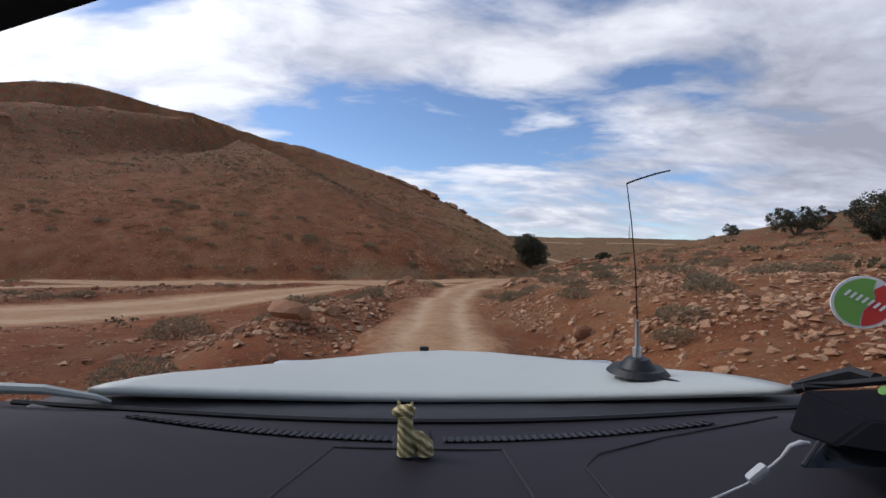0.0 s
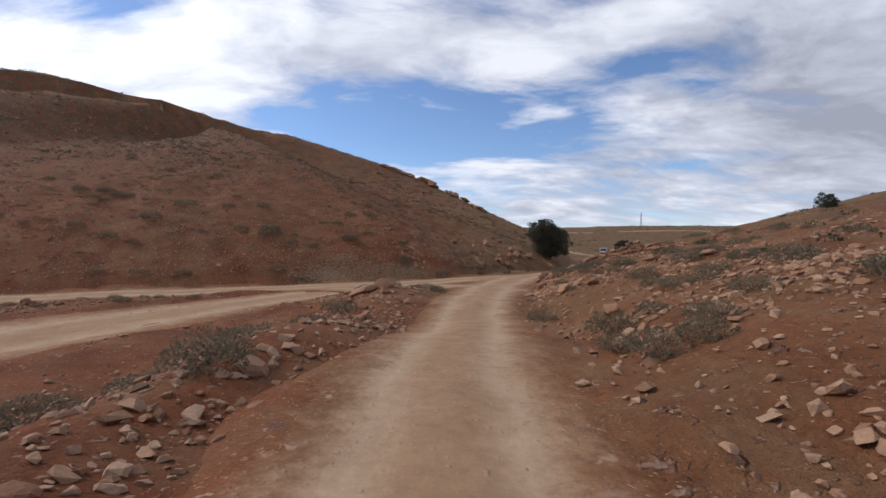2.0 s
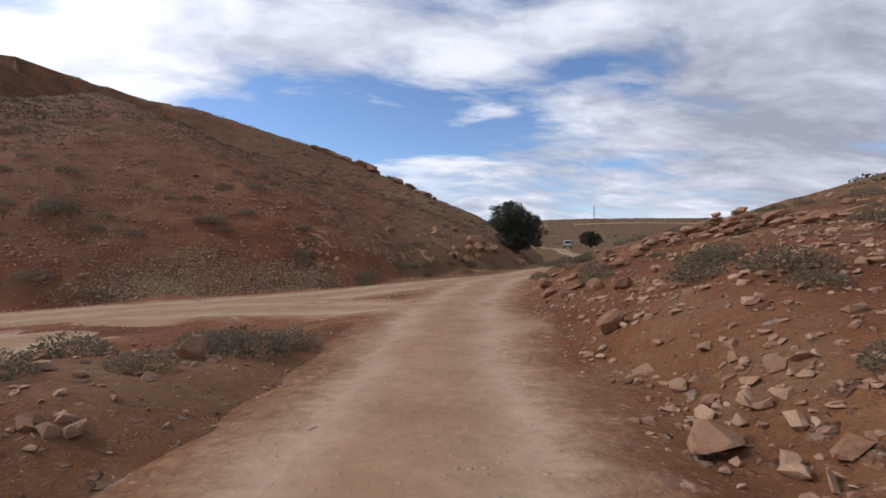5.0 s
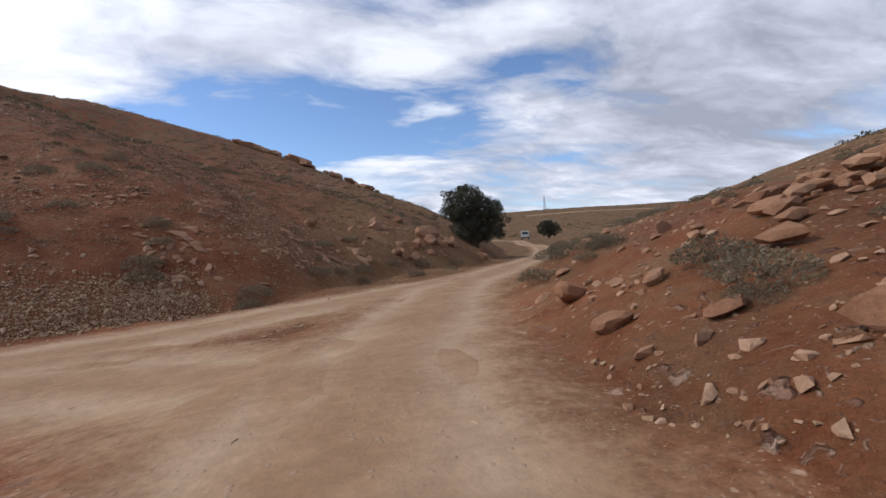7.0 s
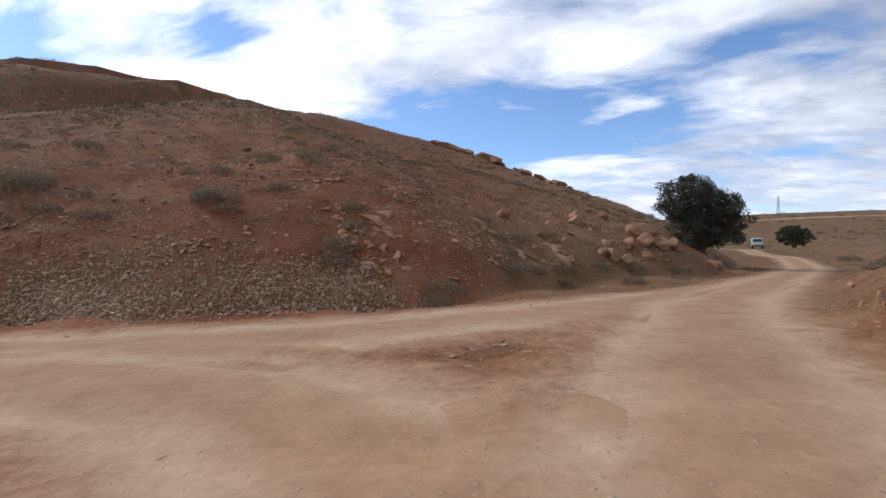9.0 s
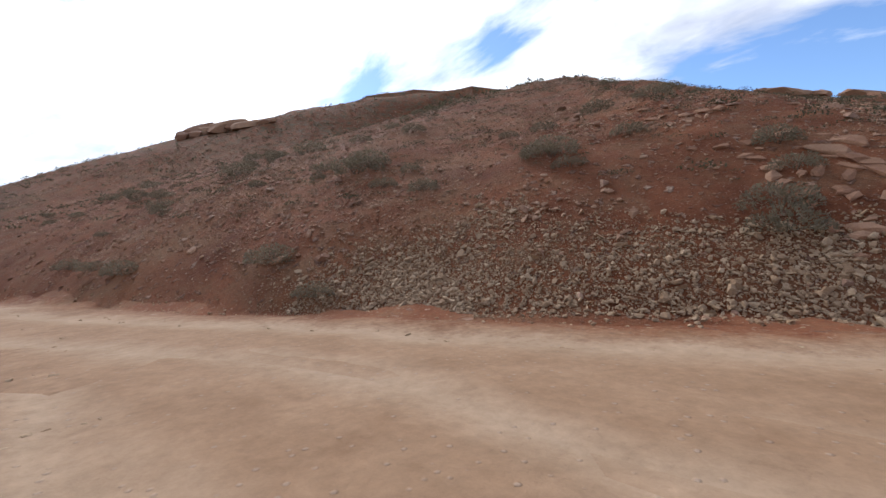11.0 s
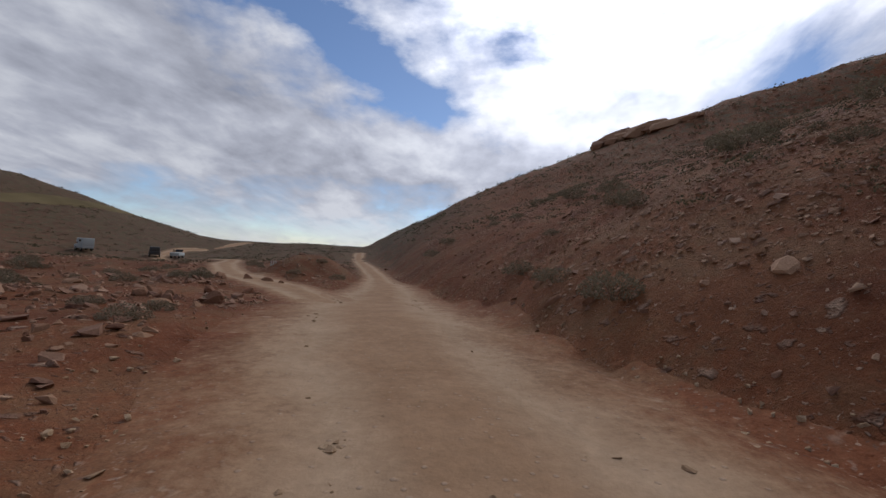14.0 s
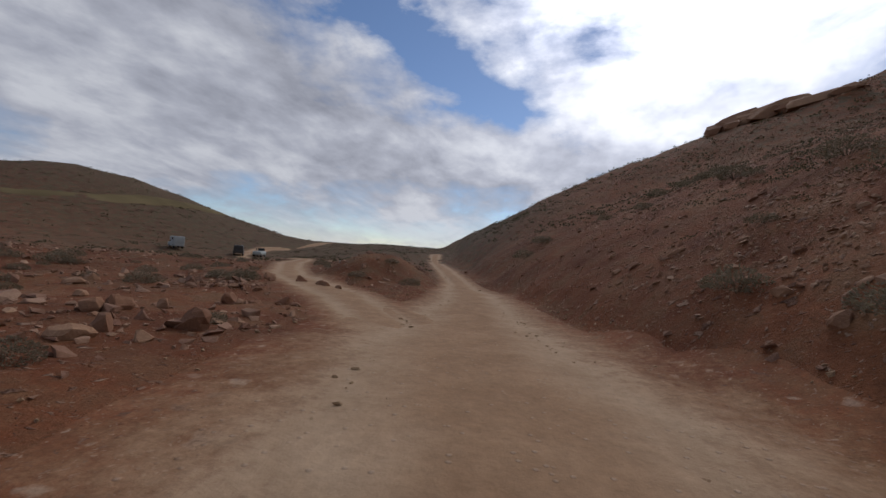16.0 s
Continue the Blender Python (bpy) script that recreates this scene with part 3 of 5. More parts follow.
def disc(bm, m, radius, depth, segments=24, bevel=0.0):
    geom = bmesh.ops.create_cone(bm, cap_ends=True, segments=segments, radius1=radius, radius2=radius, depth=depth, matrix=m)["verts"]
    if bevel:
        edges = [e for e in {e for v in geom for e in v.link_edges} if len(e.link_faces) == 2 and e.calc_face_angle() > .8]
        bmesh.ops.bevel(bm, geom=edges, offset=bevel, segments=2, affect="EDGES")
    return bm


# ------------------------------------------------------------ stones
def rock_shape(seed, subdivisions, flat):
    """An angular broken stone about 1 m across, as vertices and faces."""
    rnd = random.Random(seed)
    bm = bmesh.new()
    bmesh.ops.create_icosphere(bm, subdivisions=subdivisions, radius=.5)
    cuts = [(Vector((rnd.gauss(0, 1), rnd.gauss(0, 1), rnd.gauss(0, .8))).normalized(), rnd.uniform(.24, .42)) for _ in range(15)]
    stretch = Vector((rnd.uniform(.9, 1.3), rnd.uniform(.65, 1.0), flat * rnd.uniform(.8, 1.15)))
    for v in bm.verts:
        co = v.co.copy()
        for n, d in cuts:
            over = co.dot(n) - d
            if over > 0:
                co -= n * over
        v.co = Vector(co[i] * stretch[i] + rnd.uniform(-.014, .014) for i in range(3))
    bmesh.ops.recalc_face_normals(bm, faces=bm.faces)
    bm.verts.ensure_lookup_table()
    vs = np.array([v.co[:] for v in bm.verts])
    fs = np.array([[v.index for v in f.verts] for f in bm.faces])
    bm.free()
    return vs, fs


def chip_shape(seed, points):
    """A small sharp-edged stone: the hull of a few points."""
    rnd = random.Random(seed)
    bm = bmesh.new()
    for _ in range(points):
        v = Vector((rnd.uniform(-1, 1), rnd.uniform(-1, 1), rnd.uniform(-1, 1)))
        v = v.normalized() * rnd.uniform(.42, .58)
        bm.verts.new((v.x * 1.2, v.y * .85, v.z * .52))
    got = bmesh.ops.convex_hull(bm, input=list(bm.verts))
    bmesh.ops.delete(bm, geom=[g for g in got["geom_interior"] if isinstance(g, bmesh.types.BMVert)], context="VERTS")
    bmesh.ops.triangulate(bm, faces=list(bm.faces))
    bmesh.ops.recalc_face_normals(bm, faces=list(bm.faces))
    bm.verts.index_update()
    vs = np.array([v.co[:] for v in bm.verts])
    fs = np.array([[v.index for v in f.verts] for f in bm.faces])
    bm.free()
    return vs, fs


SLABS = [chip_shape(70 + i, 20) for i in range(8)]
SMALL_ROCKS = [chip_shape(i, 9) for i in range(10)]
NEAR_ROCKS = [chip_shape(40 + i, 14) for i in range(12)]
BIG_ROCKS = [rock_shape(20 + i, 2, .75) for i in range(6)]


def turn_matrices(n, rnd, tilt):
    z, x = rnd.uniform(0, 2 * np.pi, n), rnd.normal(0, tilt, n)
    cz, sz, cx, sx = np.cos(z), np.sin(z), np.cos(x), np.sin(x)
    o = np.zeros(n)
    return np.stack([np.stack([cz, -sz * cx, sz * sx], 1), np.stack([sz, cz * cx, -cz * sx], 1), np.stack([o, sx, cx], 1)], 1)


def strew(name, label, shapes, x, y, size, mat, seed, sink=.22, tilt=.35, category="stones"):
    """Many stones as one object of kind stuff."""
    rnd = np.random.RandomState(seed)
    z = lay_z(x, y)
    turns = turn_matrices(len(x), rnd, tilt)
    # lay them along the slope
    n = np.stack([(z - lay_z(x + .3, y)) / .3, (z - lay_z(x, y + .3)) / .3, np.ones(len(x))], 1)
    n /= np.linalg.norm(n, axis=1)[:, None]
    a, b, c = n.T
    lean = np.stack([np.stack([1 - a * a / (1 + c), -a * b / (1 + c), a], 1), np.stack([-a * b / (1 + c), 1 - b * b / (1 + c), b], 1), np.stack([-a, -b, c], 1)], 1)
    turns = lean @ turns
    which = rnd.randint(0, len(shapes), len(x))
    allv, allf, base = [], [], 0
    for k, (vs, fs) in enumerate(shapes):
        m = which == k
        n = int(m.sum())
        if not n:
            continue
        pts = np.einsum("nij,vj->nvi", turns[m], vs) * size[m][:, None, None] + np.stack([x[m], y[m], z[m] + size[m] * (.3 - sink)], 1)[:, None, :]
        allv.append(pts.reshape(-1, 3))
        allf.append((fs[None] + (np.arange(n) * len(vs))[:, None, None] + base).reshape(-1, fs.shape[1]))
        base += n * len(vs)
    ob = mesh_object(name, np.concatenate(allv), np.concatenate(allf), mat, False)
    return tagged(ob, label, category, kind="stuff")


def scatter(seed, count, area, keep, clear=.35):
    """Random places in a box (x0, y0, x1, y1), kept with the chance keep(x, y), off the tracks."""
    rnd = np.random.RandomState(seed)
    x, y = rnd.uniform(area[0], area[2], count), rnd.uniform(area[1], area[3], count)
    m = (rnd.rand(count) < keep(x, y)) & (on_track(x, y) < clear)
    return x[m], y[m], rnd


def clumps(x, y, size, seed):
    return step(-.25, .5, vnoise(x, y, size, seed))


def hill_keep(x, y):
    d, a = hill_depth(x, y)
    return (step(-1, 1.5, d) * (1 - .6 * step(25, 80, d))) * (.3 + .7 * clumps(x, y, 7, 11))


def bank_keep(x, y):
    d, a = hill_depth(x, y)
    return (1 - step(-2, 0, d)) * (.18 + .82 * clumps(x, y, 4.5, 12)) * (1 - .7 * step(41, 48, y) * step(5, 8, x)) * np.exp(-np.hypot(x - 3, y - 28) / 60)


x, y, rnd = scatter(31, 78000, (-95, 46, 34, 140), hill_keep)
strew("hillside_stones", "broken red sandstone strewn over the hillside", SMALL_ROCKS, x, y, np.clip(rnd.lognormal(-2.4, .5, len(x)), .06, .42) * (1 + np.maximum(hill_depth(x, y)[0], 0) / 45), ROCKS, 1, .2, .5)
x, y, rnd = scatter(41, 20000, (-175, 85, 10, 200), lambda x, y: step(55, 75, hill_depth(x, y)[0]) * .6 * (.3 + .7 * clumps(x, y, 11, 27)))
strew("upper_slope_stones", "weathered red sandstone blocks over the upper hillside", SMALL_ROCKS, x, y, np.clip(rnd.lognormal(-1.25, .45, len(x)), .15, .9), ROCKS, 14, .2, .5)
x, y, rnd = scatter(32, 70000, (-30, -6, 40, 92), bank_keep)
strew("bank_stones", "loose red stones on the banks beside the tracks", SMALL_ROCKS, x, y, np.clip(rnd.lognormal(-2.1, .55, len(x)), .05, .32), RUBBLE, 2)


x, y, rnd = scatter(36, 40000, (-75, 12, -16, 52), lambda x, y: (1 - step(-2, 0, hill_depth(x, y)[0])) * (.1 + .5 * clumps(x, y, 5, 14)))
strew("valley_stones", "brown broken stones over the valley floor", SMALL_ROCKS, x, y, np.clip(rnd.lognormal(-2.0, .6, len(x)), .06, .7), ROCKS, 6, .22, .8)


def verge_keep(x, y):
    d, a = hill_depth(x, y)
    e = x - np.interp(y, EAST[:, 0], EAST[:, 1])
    right = step(-1.6, .2, e) * (1 - step(3, 16, e)) * (1 - .8 * step(41, 48, y))
    left = step(-9, -5, x - y * .03) * (1 - step(-2.4, -1.5, x - y * .03)) * (1 - step(40, 46, y))
    return (1 - step(-2, 0, d)) * np.maximum(right, left) * (.2 + .8 * clumps(x, y, 2.2, 16))


x, y, rnd = scatter(37, 60000, (-10, 5, 24, 66), verge_keep, .85)
strew("verge_rubble", "small broken tan stones along the edges of the track", NEAR_ROCKS, x, y, np.clip(rnd.lognormal(-2.35, .55, len(x)), .04, .28), RUBBLE, 7, .15, .5)


def scree_keep(x, y):
    d, a = hill_depth(x, y)
    along = np.exp(-((x + 8.2 + 1.5 * vnoise(x, y, 2.0, 32)) / 6.0) ** 4)
    return step(-.6, .4, d) * (1 - step(.6, 2.5, d - .5 * np.exp(-((x + 11) / 1.8) ** 2) + 1.1 * vnoise(x, y, 2.4, 31))) * along


x, y, rnd = scatter(33, 150000, (-18, 56, 0, 67), lambda x, y: scree_keep(x, y) * (.3 + .7 * clumps(x, y, 1.6, 15)), .8)
strew("scree", "pale tan rubble heaped against the cut bank", NEAR_ROCKS, x, y, np.clip(rnd.lognormal(-2.85, .5, len(x)), .03, .28), SCREE, 3, .1, .6)
x, y, rnd = scatter(39, 78000, (-38, 50, 18, 84), lambda x, y: step(.6, 3, hill_depth(x, y)[0]) * (1 - step(14, 26, hill_depth(x, y)[0])) * (.12 + .75 * clumps(x, y, 3.2, 19)))
strew("slope_rubble", "small broken tan and red stones over the lower slope", SMALL_ROCKS, x, y, np.clip(rnd.lognormal(-2.6, .5, len(x)), .04, .3), RUBBLE, 12, .15, .5)
x, y, rnd = scatter(40, 260000, (-18, 55.5, 0, 67), lambda x, y: scree_keep(x, y) * .38, .8)
strew("scree_grit", "fine tan grit between the stones of the cut bank", SMALL_ROCKS, x, y, np.clip(rnd.lognormal(-3.4, .3, len(x)), .02, .07), SCREE, 13, .0, .6)
x, y, rnd = scatter(38, 6000, (-72, 90, -38, 128), lambda x, y: np.exp(-((x + 56 - .35 * (y - 104)) / 6) ** 2 - ((y - 107) / 10) ** 2) * (.2 + .8 * clumps(x, y, 3, 17)))
strew("high_scree", "patch of pale stones high on the hillside", SMALL_ROCKS, x, y, np.clip(rnd.lognormal(-1.1, .5, len(x)), .15, 1.1), SCREE, 9, .1, .5)
x, y, rnd = scatter(34, 24000, (-60, 36, 12, 62), lambda x, y: step(.02, .5, on_track(x, y)) * (.25 + .75 * clumps(x, y, 3, 13)), 1.1)
strew("track_gravel", "small stones lying on the lower track", SMALL_ROCKS, x, y, np.clip(rnd.lognormal(-2.75, .4, len(x)), .03, .14), SCREE, 4, .05)


def boulder(name, label, x, y, size, shape, turn, sink=.2, mat=ROCK, stretch=(1, 1, 1), lift=0.0, shapes=None):
    vs, fs = (shapes or BIG_ROCKS)[shape % len(shapes or BIG_ROCKS)]
    ob = mesh_object(name, vs * size * np.array(stretch), fs, mat, False)
    hx, hy = height(np.array([x + .5, x - .5, x, x]), np.array([y, y, y + .5, y - .5])).reshape(2, 2) @ np.array([1, -1])
    lean = Vector((0, 0, 1)).rotation_difference(Vector((-float(hx), -float(hy), 1))).to_matrix().to_4x4()
    ob.matrix_world = pose(x, y, float(lay_z(np.array([x]), np.array([y]))[0]) + size * stretch[2] * (.3 - sink) + lift) @ lean @ pose(0, 0, 0, 0, 0, turn)
    return tagged(ob, label, "rock", "rocks by the tracks")


boulder("boulder", "large pale orange boulder on the bank by the track", -3.3, 9.8, .95, 0, 30, .02, SANDY, (.95, 1, 1.25))
boulder("boulder", "lone rounded boulder at the edge of the track", 8.4, 51.4, .85, 4, 80, .02, SANDY)
boulder("boulder", "pointed brown rock beside a shrub at the fork", -1.5, 40.3, .55, 3, 50, .05, ROCK, (1, 1, 1.15))
for x, y, s, k in ((-3.6, 34.6, 1.15, 0), (-2.7, 35.0, .9, 3), (-2.6, 33.7, .6, 5), (-4.3, 34.0, .7, 2)):
    boulder("boulder", "broken red rock heaped on the bank between tracks", x, y, s, k, 55 * k, .1, ROCK, (1.2, 1, .85))
for x, y, s, k in ((5.2, 33.2, .8, 1), (5.9, 33.6, .6, 2), (4.4, 36.2, .55, 5)):
    boulder("boulder", "pale sandy boulder half sunk in the soft bank", x, y, s, k, 40 * k, .12, SANDY, (1.2, 1, .8))
boulder("boulder", "dark red broken boulder below a tree", 11.0, 80.2, 2.6, 2, 20, .15)
boulder("boulder", "pale fallen boulder beside a dark one", 13.2, 81.2, 1.7, 3, 70, .15)
rnd = random.Random(77)
for i in range(34):
    y = rnd.uniform(11, 43)
    boulder("rock", "angular red rock on the stony bank", -2.9 - rnd.random() ** 1.6 * 6 + y * .02, y, rnd.uniform(.2, .62), i, rnd.uniform(0, 360))
for i in range(46):
    y = rnd.uniform(8, 60)
    boulder("rock", "weathered orange rock among dry shrubs", float(np.interp(y, EAST[:, 0], EAST[:, 1])) + .4 + rnd.random() ** 1.5 * 16, y, rnd.uniform(.25, .75), i, rnd.uniform(0, 360), .08, ROCK, (1.15, 1, .9))
for i in range(130):
    x = 15.0 + rnd.gauss(0, 2.0)
    y = 49.0 - (x - 14) * .3 + rnd.gauss(0, 1.2)
    top = .7 * math.exp(-((x - 15.0) / 1.8) ** 2 - ((y - 49.0 + (x - 14) * .3) / 1.1) ** 2)
    boulder("rock", "angular broken slab in a tumbled rock pile", x, y, rnd.uniform(.2, .58), i, rnd.uniform(0, 360), .0, ROCK if i % 3 else SANDY, (1.2, 1, 1.05), top * rnd.random(), SLABS)
for i in range(20):
    x = rnd.uniform(-40, -12)
    y = float(np.interp(x, [-40, -30, -22, -12], [51.4, 53.2, 54.8, 58.4])) + rnd.uniform(-.6, 2.5)
    boulder("rock", "red rock at the foot of the cut bank", x, y, rnd.uniform(.2, .5), i, rnd.uniform(0, 360), .2, ROCK, (1.2, 1, .7))
for i in range(26):
    x = rnd.uniform(-46, -24)
    boulder("rock", "dull brown rock beside the lower track", x, 40 + (x + 30) * .25 - rnd.random() ** 1.4 * 9 + 3, rnd.uniform(.3, .9), i, rnd.uniform(0, 360))
for cx, cy, n in ((2.3, 71.4, 24), (-3.0, 63.9, 22), (-4.4, 65.6, 16), (.6, 67.2, 18)):
    for i in range(n):
        boulder("flat_rock", "pale orange bedrock laid bare low on the slope", cx + rnd.gauss(0, 1.0), cy + rnd.gauss(0, .7), rnd.uniform(.14, .42), i, rnd.uniform(0, 360), .24, SANDY, (1.4, 1, .8), 0, SLABS)
for x, y, s, k in ((10.7, 78.9, 1.5, 1), (9.6, 78.0, 1.1, 4), (12.0, 79.4, 1.2, 5), (8.2, 76.2, .9, 0)):
    boulder("boulder", "blocky red boulder on the stony slope below a tree", x, y, s, k, 70 * k, .1, ROCK, (1.1, 1, .95))
for cx, cy in ((2.1, 70.6), (-3.4, 65.6), (4.6, 73.2)):
    for i in range(6):
        boulder("flat_rock", "bare pale orange bedrock breaking through the slope", cx + rnd.gauss(0, .9), cy + rnd.gauss(0, .7), rnd.uniform(.4, .9), i, rnd.uniform(0, 360), .26, ROCK, (1.4, 1, .7), 0, SLABS)
# outcrops along the crest
for i, (x, y, s, t) in enumerate(((-7, 155, 5.0, 10), (-3.2, 154.3, 4.4, 60), (.7, 153.4, 4.2, 100), (-19.6, 159.4, 3.6, 15), (-15, 155.2, 4.2, 20), (-11.5, 156, 3.4, 80), (4.2, 146, 3.2, 40), (7.6, 137, 2.6, 120), (10.4, 129, 2.6, 75),
                                  (-102, 79, 6.0, 20), (-99, 82, 6.5, 60), (-96, 84.5, 5.0, 110), (-104.5, 76, 4.6, 0), (-93, 88.5, 3.0, 45))):
    for k in range(3):
        boulder("outcrop", "flat-topped rock ledge on the crest of the hill", x + rnd.gauss(0, .3) * s, y + rnd.gauss(0, .2) * s, s * (1 - .28 * k), i + 3 * k, t + rnd.uniform(-25, 25), .11, ROCK, (1.3, 1, .8 + .15 * k), 0, SLABS)
for i in range(30):
    a = rnd.uniform(0, 1)
    boulder("rock", "pale tan slab bedded in the lower hillside", -9 + 20 * a + rnd.gauss(0, 1), 64.5 + 12 * a + rnd.uniform(1, 6), rnd.uniform(.2, .5), i, rnd.uniform(0, 360), .2, SANDY, (1.4, 1, .8), 0, SLABS)
for i in range(24):
    a = rnd.uniform(0, 1)
    boulder("rock", "broken rock on the hill's stony spur", 2 + 14 * a + rnd.gauss(0, 2), 70 + 13 * a + rnd.uniform(0, 6), rnd.uniform(.5, 1.5), i, rnd.uniform(0, 360))


# ------------------------------------------------------------ plants
def leaves(bm, rnd, centre, radii, count, size, upright=.3):
    """Small leaf blades through a rounded volume, thicker near its skin."""
    for _ in range(count):
        v = Vector((rnd.gauss(0, 1), rnd.gauss(0, 1), rnd.gauss(0, 1))).normalized() * rnd.random() ** .38
        c = Vector(centre) + Vector((v.x * radii[0], v.y * radii[1], v.z * radii[2]))
        a = Vector((rnd.gauss(0, 1), rnd.gauss(0, 1), rnd.gauss(upright, 1))).normalized()
        b = a.orthogonal().normalized()
        b.rotate(Matrix.Rotation(rnd.uniform(0, 6.28), 3, a))
        s = size * rnd.uniform(.6, 1.4)
        vs = [bm.verts.new(c + a * s), bm.verts.new(c + b * s * .32), bm.verts.new(c - a * s * .8), bm.verts.new(c - b * s * .32)]
        bm.faces.new(vs)


def shrub_thing(seed, label):
    rnd = random.Random(seed)
    ob = tagged(new("shrub"), label, "shrub", "dry desert shrubs")
    bm = bmesh.new()
    for _ in range(9):
        a, r = rnd.uniform(0, 6.28), rnd.uniform(.15, .34)
        tip = Vector((math.cos(a) * r, math.sin(a) * r, rnd.uniform(.12, .26)))
        tube(bm, [(0, 0, -.08), tip * .5 + Vector((0, 0, .06)), tip], [.010, .006, .002], 3)
    part("woody_base", bm, TWIG, ob)
    bm = bmesh.new()
    lumps = [Vector((rnd.gauss(0, 1), rnd.gauss(0, 1), abs(rnd.gauss(0, .7)) + .1)).normalized() for _ in range(14)]
    for _ in range(1350):
        v = Vector((rnd.gauss(0, 1), rnd.gauss(0, 1), abs(rnd.gauss(0, .8)))).normalized()
        near = max(v.dot(l) for l in lumps)
        r = (.62 + .38 * max(0.0, (near - .80) / .20) ** .6) * (1 - .45 * rnd.random() ** 2.2) * .52
        c = Vector((v.x * r, v.y * r, v.z * r * .74 + .02))
        a = (v + Vector((rnd.gauss(0, .7), rnd.gauss(0, .7), rnd.gauss(.2, .7)))).normalized()
        side = a.orthogonal().normalized()
        side.rotate(Matrix.Rotation(rnd.uniform(0, 6.28), 3, a))
        s = rnd.uniform(.018, .038)
        bm.faces.new([bm.verts.new(c + o) for o in (a * s, side * s * .36, -a * s * .8, -side * s * .36)])
    part("foliage", bm, SHRUB, ob, "grey-green fine foliage")
    return ob


SHRUBS = [shrub_thing(100 + i, "low grey-green thorny shrub on stony ground") for i in range(4)]
placed = 0


def plant(x, y, s, turn, flat=1.0):
    global placed
    src = SHRUBS[placed % 4]
    m = pose(x, y, float(lay_z(np.array([x]), np.array([y]))[0]) - .02, 0, 0, turn) @ Matrix.Diagonal((s, s, s * flat, 1))
    if placed < 4:
        src.matrix_world = m
    else:
        ob = copy_thing(src, m)
        ob.scale = (s, s, s * flat)
    placed += 1


rnd = random.Random(5)
KNOWN = [(-.2, 61.7, 1.3), (-4.9, 66, 1.3), (-4.5, 63.2, 1.6), (4.7, 70.2, 1.0), (8.3, 71.2, 1.2), (11.2, 73.2, 1.1), (-19.2, 62.3, 2.6), (-22.5, 62.6, 1.6), (-10, 71.6, 1.8), (-14.3, 61.8, 1.2), (-9.7, 63.8, 1.2),
         (-13.8, 57.3, 1.3), (37.5, 102, 2.2), (-24, 54.4, 1.6), (-27.5, 53.8, 1.5), (-31, 53.2, 1.4), (-5, 15.2, 1.6), (-6.6, 17.5, 1.6), (-7.5, 12.5, 1.8), (-3.2, 20.5, 1.3), (-4.2, 24, 1.5), (-5.4, 28.5, 1.4), (-1.6, 39, .9), (-3.6, 31, 1.2), (-4.5, 12.6, 1.0), (-5.8, 20.5, 1.6), (-3.6, 26.4, 1.3), (-4.6, 33.5, 1.5), (-2.9, 35.8, 1.2), (-6.3, 23.6, 1.4), (-4.0, 12.4, 1.2), (-5.0, 12.9, 1.3), (-3.9, 14.6, 1.0), (-5.9, 15.6, 1.2), (-4.6, 6.6, 1.2), (-4.9, 18.4, 1.2), (-3.4, 16.8, .9), (-7.4, 19.2, 1.3), (-2.7, 38, 1.0), (-3.4, 40.4, 1.3), (-1.9, 41.6, 1.1), (-4.4, 38.6, 1.2),
         (4.8, 15.5, 1.3), (5.9, 19, 1.2), (3.9, 24.2, 1.3), (4.2, 21.2, 1.0), (3.4, 29.3, 1.1), (8.2, 22, 1.5), (9.8, 26.5, 1.4), (7.4, 30.5, 1.3), (5.3, 9.5, 1.2), (7.4, 12, 1.5), (9.5, 37.5, 1.5), (9.4, 42.8, 1.5), (10.5, 43.6, 1.2), (-.9, 41.2, 1.6), (-1.8, 42.2, 1.4), (-.3, 42.0, 1.1), (10.5, 33, 1.4), (13.4, 61.2, 1.4), (15.2, 64.4, 1.3), (12.2, 57.4, 1.1), (-.2, 62.9, 1.5), (4.8, 71.2, 1.5), (2.3, 67.0, 1.4), (9.3, 75.2, 1.5), (12.4, 77.2, 1.5), (-4.3, 62.6, 1.5), (-4.4, 64.8, 1.2), (1.4, 70.6, 1.1), (4.1, 74.4, 1.2), (-9, 66.6, 1.3), (-19.5, 63.1, 2.2), (3.4, 69.2, 1.1), (7.0, 73.4, 1.2)]
for x, y, s in KNOWN:
    plant(x, y, s, rnd.uniform(0, 360), rnd.uniform(.75, 1.05))
px, py, r2 = scatter(51, 900, (-70, 56, 20, 120), lambda x, y: step(1.5, 6, hill_depth(x, y)[0]) * .32)
for x, y in list(zip(px, py))[:80]:
    plant(float(x), float(y), float(np.clip(r2.lognormal(.15, .35), .6, 2.4)), float(r2.uniform(0, 360)), .85)
px, py, r2 = scatter(52, 1600, (3, 6, 27, 70), lambda x, y: step(-.5, 1.5, x - np.interp(y, EAST[:, 0], EAST[:, 1])) * (1 - step(0, 3, hill_depth(x, y)[0])) * .45 * (.6 + .4 * clumps(x, y, 6, 21)) * (1 - .6 * step(10, 20, x - np.interp(y, EAST[:, 0], EAST[:, 1]))))
for x, y in list(zip(px, py))[:115]:
    plant(float(x), float(y), float(np.clip(r2.lognormal(-.05, .3), .5, 1.4)), float(r2.uniform(0, 360)), .85)


